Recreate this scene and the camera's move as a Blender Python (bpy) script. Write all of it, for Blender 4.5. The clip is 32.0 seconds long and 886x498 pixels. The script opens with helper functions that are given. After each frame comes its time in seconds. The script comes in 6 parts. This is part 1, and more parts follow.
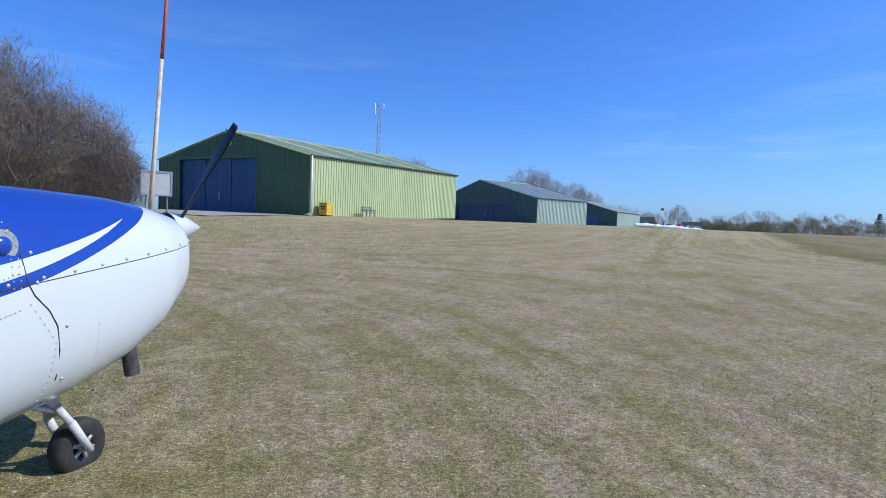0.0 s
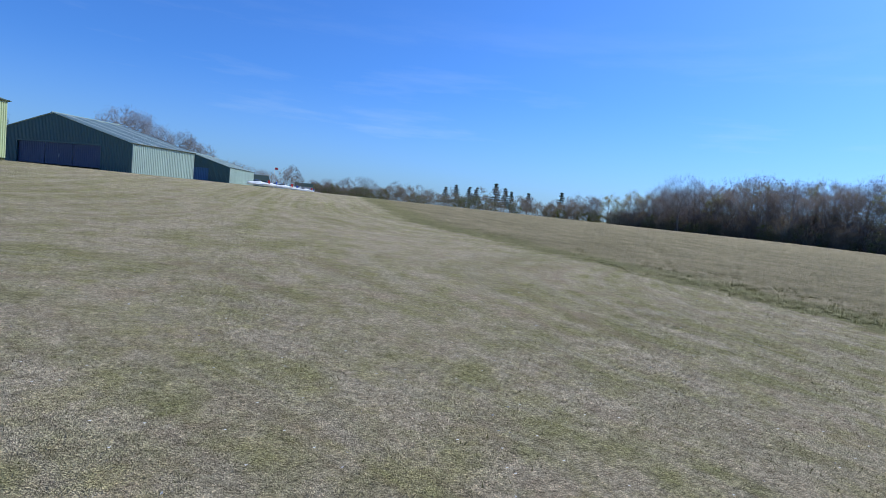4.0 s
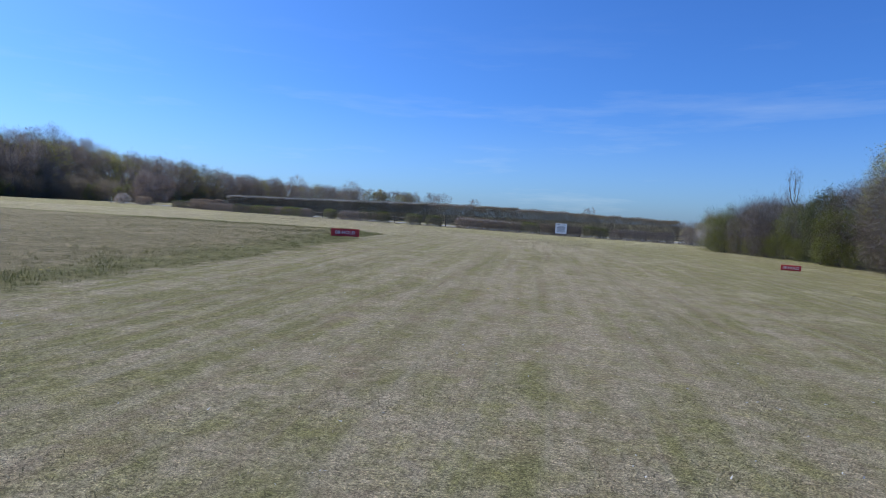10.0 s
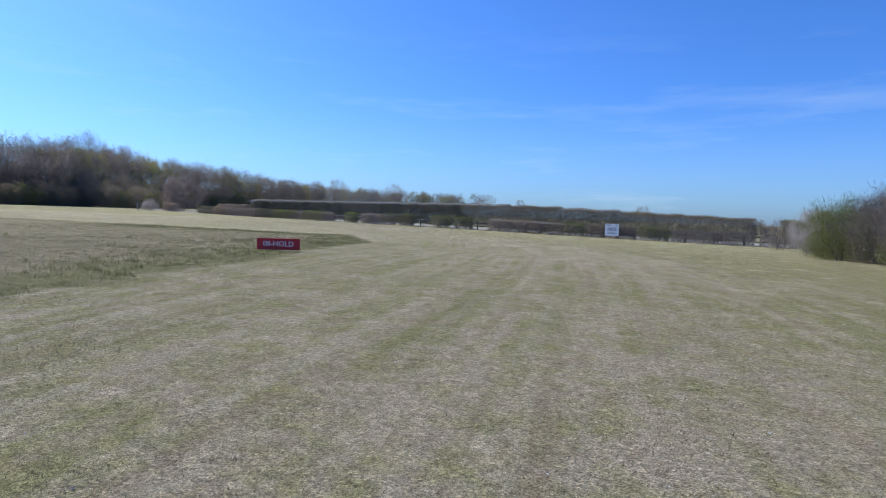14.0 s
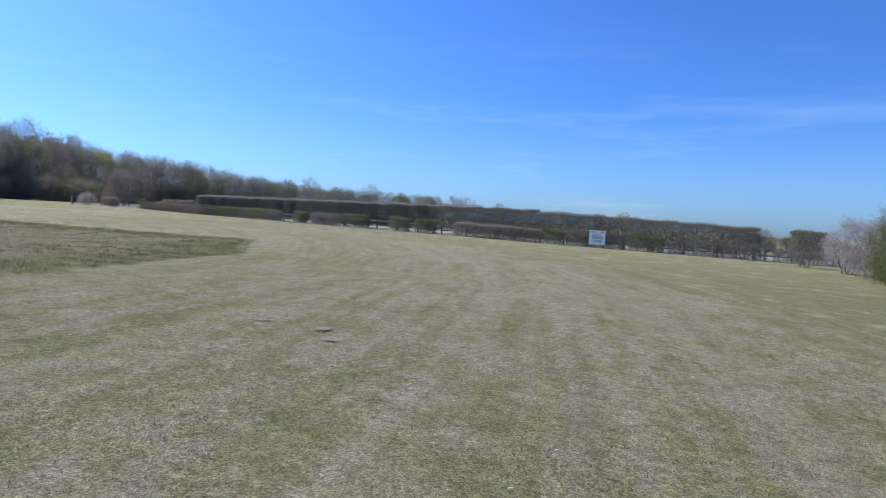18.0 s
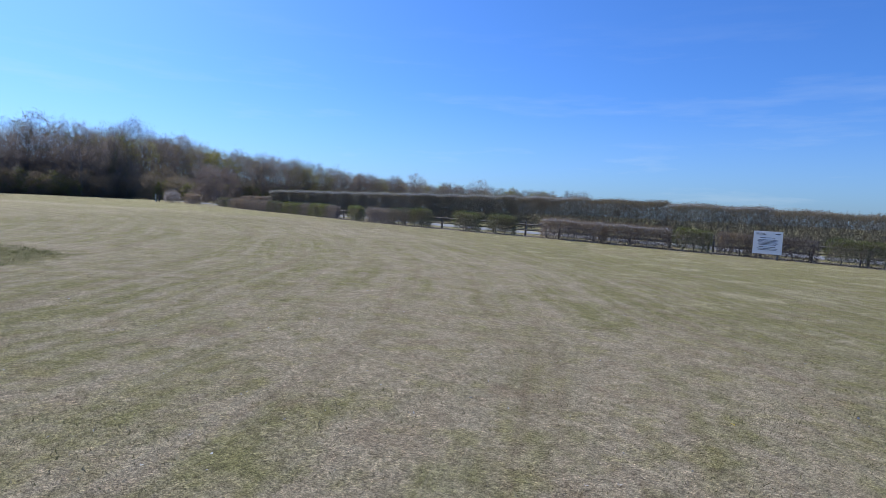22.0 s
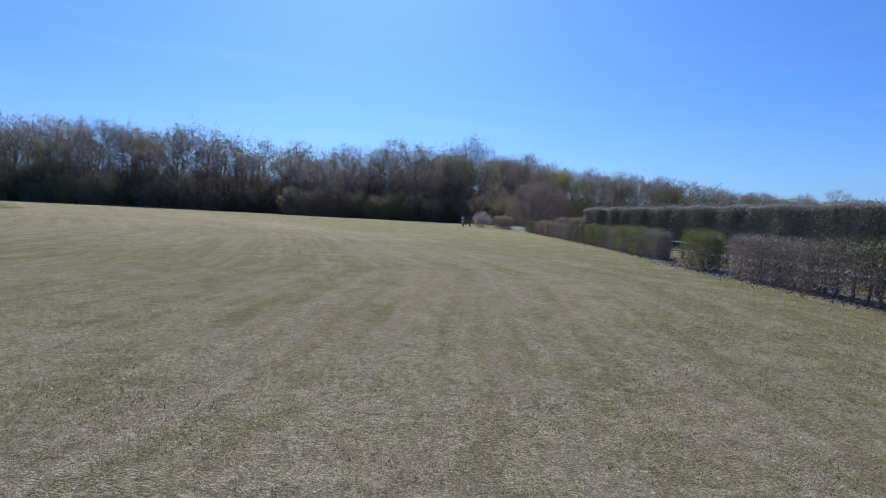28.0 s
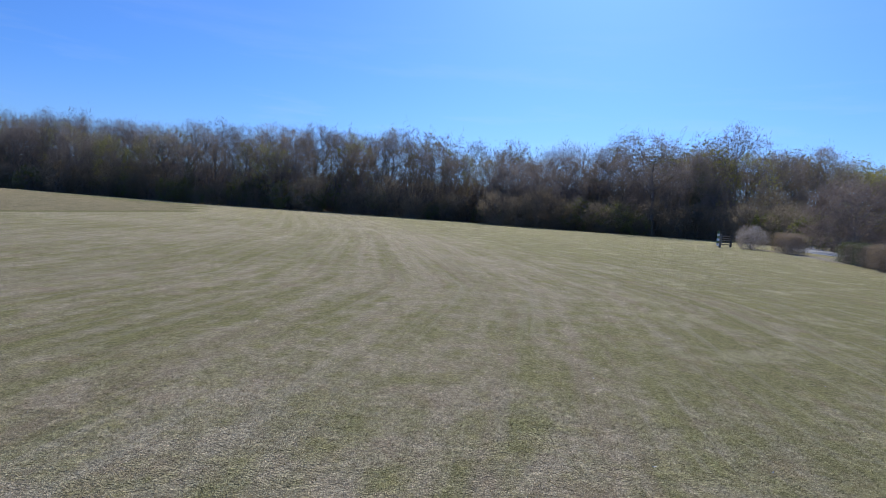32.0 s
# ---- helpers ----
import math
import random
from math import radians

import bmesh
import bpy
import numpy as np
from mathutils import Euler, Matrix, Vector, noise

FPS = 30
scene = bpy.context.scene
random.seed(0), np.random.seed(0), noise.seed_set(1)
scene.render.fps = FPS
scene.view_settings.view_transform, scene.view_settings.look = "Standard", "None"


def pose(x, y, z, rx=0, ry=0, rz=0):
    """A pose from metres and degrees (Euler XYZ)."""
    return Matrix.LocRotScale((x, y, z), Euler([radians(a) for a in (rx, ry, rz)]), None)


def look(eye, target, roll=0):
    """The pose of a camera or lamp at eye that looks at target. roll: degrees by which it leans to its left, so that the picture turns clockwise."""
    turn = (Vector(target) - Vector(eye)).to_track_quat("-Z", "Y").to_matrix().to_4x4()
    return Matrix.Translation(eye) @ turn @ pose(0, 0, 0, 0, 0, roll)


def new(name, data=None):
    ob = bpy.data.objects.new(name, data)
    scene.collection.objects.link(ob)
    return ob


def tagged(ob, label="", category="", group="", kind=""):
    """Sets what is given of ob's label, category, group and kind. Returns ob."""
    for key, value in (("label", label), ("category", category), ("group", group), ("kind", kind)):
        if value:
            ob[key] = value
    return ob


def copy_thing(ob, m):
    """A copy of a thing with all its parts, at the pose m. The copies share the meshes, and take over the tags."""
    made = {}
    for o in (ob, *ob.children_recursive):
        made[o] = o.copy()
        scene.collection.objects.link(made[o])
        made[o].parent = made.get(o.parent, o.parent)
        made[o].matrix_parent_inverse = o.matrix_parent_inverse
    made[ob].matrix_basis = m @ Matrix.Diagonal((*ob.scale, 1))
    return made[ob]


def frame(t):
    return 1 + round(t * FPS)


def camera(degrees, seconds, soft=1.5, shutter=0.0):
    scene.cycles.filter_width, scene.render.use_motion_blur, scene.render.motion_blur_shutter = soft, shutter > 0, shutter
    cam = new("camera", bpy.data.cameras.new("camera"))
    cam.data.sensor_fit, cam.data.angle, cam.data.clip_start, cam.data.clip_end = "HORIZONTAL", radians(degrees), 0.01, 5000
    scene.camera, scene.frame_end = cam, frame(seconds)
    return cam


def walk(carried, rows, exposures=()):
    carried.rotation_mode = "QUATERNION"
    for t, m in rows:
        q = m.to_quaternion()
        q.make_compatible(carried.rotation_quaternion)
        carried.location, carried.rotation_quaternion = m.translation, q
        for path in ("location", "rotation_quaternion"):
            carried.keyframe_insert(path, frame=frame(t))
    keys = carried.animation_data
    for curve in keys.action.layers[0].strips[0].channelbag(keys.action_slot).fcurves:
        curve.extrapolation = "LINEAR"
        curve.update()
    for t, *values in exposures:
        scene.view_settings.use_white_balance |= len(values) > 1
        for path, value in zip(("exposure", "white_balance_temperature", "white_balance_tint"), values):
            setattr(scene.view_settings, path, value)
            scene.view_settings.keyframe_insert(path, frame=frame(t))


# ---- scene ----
cam = camera(76.5, 32.0, soft=0.3)
PATH = [
    (0, (0.003, 0.011, 1.594), (0.004, 2.009, 1.509), 2.24),
    (0.5, (0.172, 0.540, 1.603), (0.235, 2.538, 1.521), 2.25),
    (1, (0.341, 0.998, 1.608), (0.490, 2.991, 1.520), 2.11),
    (1.5, (0.501, 1.264, 1.588), (0.780, 3.243, 1.493), 1.77),
    (2, (0.636, 1.442, 1.589), (1.086, 3.388, 1.484), 1.35),
    (2.5, (0.784, 1.596, 1.572), (1.419, 3.489, 1.457), 0.93),
    (4.5, (1.890, 2.605, 1.714), (3.306, 4.011, 1.576), 6.52),
    (5, (2.283, 2.697, 1.709), (3.868, 3.909, 1.572), 6.10),
    (5.5, (2.723, 2.758, 1.697), (4.466, 3.730, 1.564), 5.64),
    (6, (3.152, 2.747, 1.689), (5.031, 3.421, 1.568), 5.50),
    (6.5, (3.514, 2.644, 1.713), (5.483, 2.973, 1.588), 5.10),
    (7, (3.827, 2.505, 1.726), (5.822, 2.439, 1.605), 5.06),
    (7.5, (4.126, 2.282, 1.666), (6.061, 1.790, 1.554), 5.47),
    (8, (4.510, 1.961, 1.692), (6.296, 1.067, 1.590), 5.87),
    (8.5, (4.852, 1.461, 1.691), (6.434, 0.240, 1.592), 5.25),
    (9, (5.198, 0.774, 1.646), (6.529, -0.715, 1.539), 4.38),
    (9.5, (5.506, -0.071, 1.624), (6.559, -1.767, 1.503), 3.71),
    (10, (5.713, -1.003, 1.645), (6.507, -2.834, 1.522), 3.00),
    (10.5, (5.863, -2.063, 1.644), (6.481, -3.961, 1.518), 2.42),
    (11, (6.005, -3.254, 1.633), (6.567, -5.169, 1.508), 1.86),
    (11.5, (6.196, -4.556, 1.631), (6.782, -6.464, 1.503), 1.58),
    (12, (6.454, -5.879, 1.675), (7.103, -7.767, 1.545), 1.69),
    (12.5, (6.736, -7.175, 1.690), (7.477, -9.028, 1.560), 1.81),
    (13, (7.055, -8.509, 1.643), (7.894, -10.320, 1.522), 2.10),
    (13.5, (7.412, -9.746, 1.666), (8.332, -11.518, 1.545), 2.06),
    (14, (7.721, -10.846, 1.650), (8.670, -12.602, 1.527), 1.98),
    (14.5, (8.022, -11.905, 1.645), (8.982, -13.656, 1.529), 2.03),
    (16.5, (9.345, -16.421, 1.675), (10.243, -18.204, 1.553), 2.80),
    (17, (9.623, -17.694, 1.677), (10.508, -19.483, 1.558), 3.05),
    (17.5, (9.928, -19.114, 1.646), (10.808, -20.906, 1.529), 3.14),
    (18, (10.322, -20.662, 1.651), (11.210, -22.450, 1.540), 3.19),
    (18.5, (10.714, -22.218, 1.667), (11.615, -24.000, 1.557), 3.29),
    (19, (11.127, -23.853, 1.693), (12.040, -25.628, 1.579), 3.27),
    (19.5, (11.550, -25.615, 1.689), (12.463, -27.391, 1.576), 3.41),
    (20, (12.007, -27.506, 1.705), (12.917, -29.283, 1.582), 3.36),
    (20.5, (12.581, -29.576, 1.710), (13.509, -31.343, 1.580), 3.27),
    (21, (13.290, -31.812, 1.694), (14.301, -33.532, 1.555), 3.21),
    (21.5, (14.156, -34.125, 1.658), (15.279, -35.774, 1.514), 2.92),
    (22, (15.317, -36.584, 1.651), (16.554, -38.149, 1.508), 2.79),
    (22.5, (16.637, -38.990, 1.635), (17.971, -40.473, 1.496), 2.90),
    (23, (18.126, -41.354, 1.687), (19.547, -42.755, 1.555), 2.90),
    (23.5, (19.737, -43.712, 1.691), (21.236, -45.029, 1.559), 3.06),
    (24, (21.396, -45.998, 1.687), (22.960, -47.238, 1.554), 3.44),
    (24.5, (23.170, -48.153, 1.685), (24.784, -49.327, 1.557), 3.69),
    (26.5, (32.211, -56.395, 1.466), (34.019, -57.240, 1.331), 2.49),
    (27, (34.773, -58.237, 1.464), (36.629, -58.972, 1.341), 2.86),
    (27.5, (37.366, -59.915, 1.485), (39.264, -60.532, 1.365), 2.87),
    (28, (39.895, -61.347, 1.521), (41.830, -61.841, 1.409), 2.88),
    (28.5, (42.437, -62.548, 1.550), (44.398, -62.924, 1.445), 3.16),
    (29, (44.925, -63.612, 1.607), (46.903, -63.881, 1.490), 3.30),
    (29.5, (47.544, -64.561, 1.624), (49.534, -64.723, 1.502), 3.40),
    (30, (50.259, -65.396, 1.639), (52.254, -65.455, 1.511), 3.54),
    (30.5, (52.967, -66.108, 1.694), (54.962, -66.068, 1.571), 3.74),
    (31, (55.601, -66.681, 1.707), (57.592, -66.548, 1.579), 3.73),
    (31.5, (58.350, -67.128, 1.779), (60.332, -66.894, 1.658), 3.93),
    (32, (61.151, -67.460, 1.815), (63.118, -67.121, 1.690), 3.86),]
walk(cam, [(t, look(eye, target, roll)) for t, eye, target, roll in PATH], [(0, 0.10, 6300, 7), (3, 0.0, 6250, 6), (5, -0.20, 6100, 4), (8, -0.32, 6100, 4), (10.5, -0.10, 6250, 7), (14, 0.06, 6250, 7), (19, 0.06, 6250, 7), (21, -0.02, 6350, 7), (24, -0.20, 6500, 9), (27, -0.33, 6500, 9), (32, -0.24, 6450, 7)])

SUN_AZ, SUN_EL = radians(95.0), radians(43.0)
sun_way = Vector((math.sin(SUN_AZ) * math.cos(SUN_EL), math.cos(SUN_AZ) * math.cos(SUN_EL), math.sin(SUN_EL)))

# ---- light ----
world = bpy.data.worlds.new("sky")
scene.world = world
world.use_nodes = True
wn, wl = world.node_tree.nodes, world.node_tree.links
wn.clear()
sky = wn.new("ShaderNodeTexSky")
sky.sky_type, sky.sun_disc = "NISHITA", False
sky.sun_elevation, sky.sun_rotation = SUN_EL, SUN_AZ
sky.air_density, sky.dust_density, sky.ozone_density = 1.0, 0.95, 4.0
coord, sep, wave = wn.new("ShaderNodeTexCoord"), wn.new("ShaderNodeMapping"), wn.new("ShaderNodeTexNoise")
sep.inputs["Scale"].default_value = (1.6, 1.6, 13.0)
wave.inputs["Scale"].default_value, wave.inputs["Detail"].default_value, wave.inputs["Roughness"].default_value = 1.7, 7.0, 0.6
thin = wn.new("ShaderNodeMapRange")
thin.inputs[1].default_value, thin.inputs[2].default_value, thin.inputs[4].default_value = 0.50, 0.80, 0.34
high = wn.new("ShaderNodeSeparateXYZ")
low = wn.new("ShaderNodeMapRange")
low.inputs[1].default_value, low.inputs[2].default_value, low.inputs[3].default_value, low.inputs[4].default_value = 0.05, 0.34, 1.0, 0.0
times_ = wn.new("ShaderNodeMath")
times_.operation = "MULTIPLY"
haze = wn.new("ShaderNodeMapRange")
haze.interpolation_type = "SMOOTHSTEP"
haze.inputs[1].default_value, haze.inputs[2].default_value, haze.inputs[3].default_value, haze.inputs[4].default_value = -0.02, 0.22, 0.15, 0.0
both = wn.new("ShaderNodeMath")
both.operation = "MAXIMUM"
cloud = wn.new("ShaderNodeMixRGB")
cloud.inputs[2].default_value = (7.6, 8.6, 9.6, 1)
tint = wn.new("ShaderNodeMixRGB")
tint.blend_type, tint.inputs[0].default_value, tint.inputs[2].default_value = "MULTIPLY", 1.0, (0.52, 0.92, 1.66, 1)
back, out = wn.new("ShaderNodeBackground"), wn.new("ShaderNodeOutputWorld")
back.inputs["Strength"].default_value = 0.105
for a, b in ((coord.outputs["Generated"], sep.inputs[0]), (sep.outputs[0], wave.inputs["Vector"]), (wave.outputs["Fac"], thin.inputs[0]),
             (coord.outputs["Generated"], high.inputs[0]), (high.outputs["Z"], low.inputs[0]), (thin.outputs[0], times_.inputs[0]),
             (low.outputs[0], times_.inputs[1]), (high.outputs["Z"], haze.inputs[0]), (haze.outputs[0], both.inputs[0]), (times_.outputs[0], both.inputs[1]), (both.outputs[0], cloud.inputs[0]), (sky.outputs[0], tint.inputs[1]), (tint.outputs[0], cloud.inputs[1]),
             (cloud.outputs[0], back.inputs["Color"]), (back.outputs[0], out.inputs["Surface"])):
    wl.new(a, b)
lamp = bpy.data.lights.new("sun", "SUN")
lamp.energy, lamp.angle, lamp.color = 4.3, radians(0.53), (1.0, 0.955, 0.87)
new("sun", lamp).matrix_world = look(sun_way * 500, (0, 0, 0))
scene.view_settings.exposure = 0.0

# ---- helpers for meshes and materials ----
rng = np.random.default_rng(7)


def mesh(name, verts, faces, mats, smooth=False, mat_index=None):
    me = bpy.data.meshes.new(name)
    me.from_pydata([tuple(v) for v in verts], [], [tuple(f) for f in faces])
    for m in mats if isinstance(mats, (list, tuple)) else [mats]:
        me.materials.append(m)
    if mat_index is not None:
        me.polygons.foreach_set("material_index", np.asarray(mat_index, dtype=np.int32))
    if smooth:
        me.polygons.foreach_set("use_smooth", np.ones(len(me.polygons), dtype=bool))
    me.update()
    return me


def tri_mesh(name, v, mats, mat_index=None):
    """v: (n, 3, 3) loose triangles."""
    n = len(v)
    me = bpy.data.meshes.new(name)
    me.vertices.add(3 * n)
    me.vertices.foreach_set("co", np.asarray(v, dtype=np.float32).ravel())
    me.loops.add(3 * n)
    me.loops.foreach_set("vertex_index", np.arange(3 * n, dtype=np.int32))
    me.polygons.add(n)
    me.polygons.foreach_set("loop_start", np.arange(0, 3 * n, 3, dtype=np.int32))
    for m in mats if isinstance(mats, (list, tuple)) else [mats]:
        me.materials.append(m)
    if mat_index is not None:
        me.polygons.foreach_set("material_index", np.asarray(mat_index, dtype=np.int32))
    me.update()
    me.validate()
    return me


def from_bm(name, bm, mats, smooth=False):
    me = bpy.data.meshes.new(name)
    bmesh.ops.recalc_face_normals(bm, faces=bm.faces)
    for f in bm.faces:
        f.smooth = smooth
    bm.to_mesh(me)
    bm.free()
    for m in mats if isinstance(mats, (list, tuple)) else [mats]:
        me.materials.append(m)
    return me


def part(name, bm, material, parent, label="", smooth=False):
    me = bm if isinstance(bm, bpy.types.Mesh) else from_bm(name, bm, material, smooth)
    ob = new(name, me)
    ob.parent = parent
    return tagged(ob, label) if label else ob


def thing(name, label, category, group="", m=None, kind=""):
    ob = new(name)
    ob.empty_display_size = 0.2
    if m is not None:
        ob.matrix_basis = m
    return tagged(ob, label, category, group, kind)


def box(bm, x0, x1, y0, y1, z0, z1, bevel=0.0):
    r = bmesh.ops.create_cube(bm, size=1.0, matrix=Matrix.LocRotScale(((x0 + x1) / 2, (y0 + y1) / 2, (z0 + z1) / 2), None, (x1 - x0, y1 - y0, z1 - z0)))
    if bevel:
        edges = list({e for v in r["verts"] for e in v.link_edges})
        bmesh.ops.bevel(bm, geom=edges, offset=bevel, segments=1, affect="EDGES")
    return bm


def boxed(*a, bevel=0.0):
    return box(bmesh.new(), *a, bevel=bevel)


def rod(bm, a, b, r0, r1=None, n=8, caps=True):
    a, b = Vector(a), Vector(b)
    q = (b - a).to_track_quat("Z", "Y").to_matrix().to_4x4()
    m = Matrix.Translation((a + b) / 2) @ q
    bmesh.ops.create_cone(bm, cap_ends=caps, segments=n, radius1=r0, radius2=r0 if r1 is None else r1, depth=(b - a).length, matrix=m)
    return bm


def surf(name, stops, scale=4.0, fine=40.0, rough=0.8, bump=0.3, bump_dist=0.02, spread=0.0, metal=0.0, coords="object", gloss=0.5, stretch=(1, 1, 1)):
    """Colours laid over one another by coarse and fine noise, with relief and a shift of tone from object to object."""
    m = bpy.data.materials.new(name)
    m.use_nodes = True
    n, l = m.node_tree.nodes, m.node_tree.links
    p = n["Principled BSDF"]
    p.inputs["Roughness"].default_value, p.inputs["Metallic"].default_value = rough, metal
    p.inputs["Specular IOR Level"].default_value = gloss
    if coords == "world":
        src = n.new("ShaderNodeNewGeometry").outputs["Position"]
    else:
        src = n.new("ShaderNodeTexCoord").outputs["Object"]
    mp = n.new("ShaderNodeMapping")
    mp.inputs["Scale"].default_value = stretch
    l.new(src, mp.inputs[0])
    a, b = n.new("ShaderNodeTexNoise"), n.new("ShaderNodeTexNoise")
    a.inputs["Scale"].default_value, a.inputs["Detail"].default_value = scale, 5.0
    b.inputs["Scale"].default_value, b.inputs["Detail"].default_value = fine, 3.0
    l.new(mp.outputs[0], a.inputs["Vector"]), l.new(mp.outputs[0], b.inputs["Vector"])
    mix = n.new("ShaderNodeMath")
    mix.operation = "MULTIPLY_ADD"
    mix.inputs[1].default_value = 0.45
    l.new(b.outputs["Fac"], mix.inputs[0])
    half = n.new("ShaderNodeMath")
    half.operation, half.inputs[1].default_value = "MULTIPLY", 0.55
    l.new(a.outputs["Fac"], half.inputs[0]), l.new(half.outputs[0], mix.inputs[2])
    ramp = n.new("ShaderNodeValToRGB")
    e = ramp.color_ramp.elements
    while len(e) < len(stops):
        e.new(0.5)
    for i, c in enumerate(stops):
        e[i].position = 0.33 + 0.34 * i / max(1, len(stops) - 1)
        e[i].color = (*c, 1)
    l.new(mix.outputs[0], ramp.inputs[0])
    col = ramp.outputs[0]
    if spread:
        info, hsv, rg = n.new("ShaderNodeObjectInfo"), n.new("ShaderNodeHueSaturation"), n.new("ShaderNodeMapRange")
        rg.inputs[3].default_value, rg.inputs[4].default_value = 1 - spread, 1 + spread
        l.new(info.outputs["Random"], rg.inputs[0]), l.new(rg.outputs[0], hsv.inputs["Value"]), l.new(col, hsv.inputs["Color"])
        col = hsv.outputs[0]
    l.new(col, p.inputs["Base Color"])
    if bump:
        bp = n.new("ShaderNodeBump")
        bp.inputs["Strength"].default_value, bp.inputs["Distance"].default_value = bump, bump_dist
        l.new(mix.outputs[0], bp.inputs["Height"]), l.new(bp.outputs[0], p.inputs["Normal"])
    return m


def leafy(name, stops, spread=0.25, rough=0.6, through_=0.25):
    """Leaves and twigs: a tone of its own for each loose piece, and some light let through."""
    m = bpy.data.materials.new(name)
    m.use_nodes = True
    n, l = m.node_tree.nodes, m.node_tree.links
    p, o = n["Principled BSDF"], n["Material Output"]
    p.inputs["Roughness"].default_value, p.inputs["Specular IOR Level"].default_value = rough, 0.25
    g, ramp, info = n.new("ShaderNodeNewGeometry"), n.new("ShaderNodeValToRGB"), n.new("ShaderNodeObjectInfo")
    e = ramp.color_ramp.elements
    while len(e) < len(stops):
        e.new(0.5)
    for i, c in enumerate(stops):
        e[i].position, e[i].color = i / max(1, len(stops) - 1), (*c, 1)
    l.new(g.outputs["Random Per Island"], ramp.inputs[0])
    hsv, rg = n.new("ShaderNodeHueSaturation"), n.new("ShaderNodeMapRange")
    rg.inputs[3].default_value, rg.inputs[4].default_value = 1 - spread, 1 + spread
    l.new(info.outputs["Random"], rg.inputs[0]), l.new(rg.outputs[0], hsv.inputs["Value"]), l.new(ramp.outputs[0], hsv.inputs["Color"])
    l.new(hsv.outputs[0], p.inputs["Base Color"])
    if through_:
        t, mx = n.new("ShaderNodeBsdfTranslucent"), n.new("ShaderNodeMixShader")
        l.new(hsv.outputs[0], t.inputs["Color"])
        mx.inputs[0].default_value = through_
        l.new(p.outputs[0], mx.inputs[1]), l.new(t.outputs[0], mx.inputs[2]), l.new(mx.outputs[0], o.inputs["Surface"])
    return m


# ---- the lie of the land ----
def smooth(a):
    a = np.clip(a, 0.0, 1.0)
    return a * a * (3 - 2 * a)


def land(x, y):
    x, y = np.asarray(x, float), np.asarray(y, float)
    up = 0.046 * (np.clip(y - 2, 0, 45) - 2.2 * (1 - np.exp(-np.clip(y - 2, 0, 45) / 4.0)) * 0.6) + 0.007 * np.clip(y - 47, 0, 300)
    up = up * (1 - 0.8 * smooth((x - 40) / 210))
    dip = -0.4 * smooth((-y - 35) / 33) * smooth((50 - x) / 36)
    far = 1.0 * smooth((np.hypot(x - 60, y - 20) - 330) / 500) * smooth((y + 200) / 500)
    wave = 0.10 * np.sin(x / 17.0 + 0.7) * np.sin(y / 23.0) * smooth((np.hypot(x - 30, y + 30) - 40) / 60)
    return up + dip + far + wave + 0.5 * smooth((x - 90) / 70) * smooth((60 - y) / 60) + 0.38 * np.exp(-((x - 25.5) ** 2 + (y + 22) ** 2) / 90.0) + 2.4 * smooth((x - 188) / 60) * smooth((y + 130) / 40)


def ground(x, y):
    return float(land(x, y))


ROUGH = [(16.1, 24.0), (16.0, 13.0), (14.9, 4.0), (14.4, -2.0), (15.5, -4.5), (16.4, -8.5), (17.8, -15.0), (19.2, -21.5), (24.9, -34.6), (31.9, -42.0), (42.0, -40.0), (80.0, -35.0), (120.0, -28.0), (150.0, -10.0), (156.0, 60.0), (120.0, 110.0), (70.0, 90.0), (30.0, 55.0)]


def side_of(px, py, poly):
    """How far inside a closed line each point lies, in metres (outside: minus)."""
    inside = np.zeros(px.shape, bool)
    best = np.full(px.shape, 1e9)
    for (ax, ay), (bx, by) in zip(poly, poly[1:] + poly[:1]):
        dx, dy = bx - ax, by - ay
        u = np.clip(((px - ax) * dx + (py - ay) * dy) / (dx * dx + dy * dy), 0, 1)
        best = np.minimum(best, np.hypot(px - ax - u * dx, py - ay - u * dy))
        cross = (ay > py) != (by > py)
        with np.errstate(divide="ignore", invalid="ignore"):
            hit = px < dx * (py - ay) / (dy if dy else 1e-9) + ax
        inside ^= cross & hit
    return np.where(inside, best, -best)


# The mown lanes follow the taxiway: along the strip first, then round the bend and off to the wood.
LANE = [(2.0, 60.0), (3.5, 12.0), (5.5, -1.0), (7.5, -10.0), (9.6, -18.0), (11.5, -26.0), (14.0, -34.0), (18.5, -43.0), (25.0, -51.0), (34.0, -58.0), (44.0, -63.0), (55.0, -66.5), (75.0, -66.0), (100.0, -58.0), (160.0, -30.0)]


def lane_of(px, py):
    """For each point, how far it lies off the taxi line, and how far along it."""
    best, lane, run, gone = np.full(px.shape, 1e9), np.zeros(px.shape), np.zeros(px.shape), 0.0
    for (ax, ay), (bx, by) in zip(LANE, LANE[1:]):
        dx, dy = bx - ax, by - ay
        s = math.hypot(dx, dy)
        u = np.clip(((px - ax) * dx + (py - ay) * dy) / (s * s), 0, 1)
        d = np.hypot(px - ax - u * dx, py - ay - u * dy)
        sgn = np.sign((px - ax) * dy - (py - ay) * dx)
        nearer = d < best
        best, lane, run = np.where(nearer, d, best), np.where(nearer, d * sgn, lane), np.where(nearer, gone + u * s, run)
        gone += s
    return lane, run


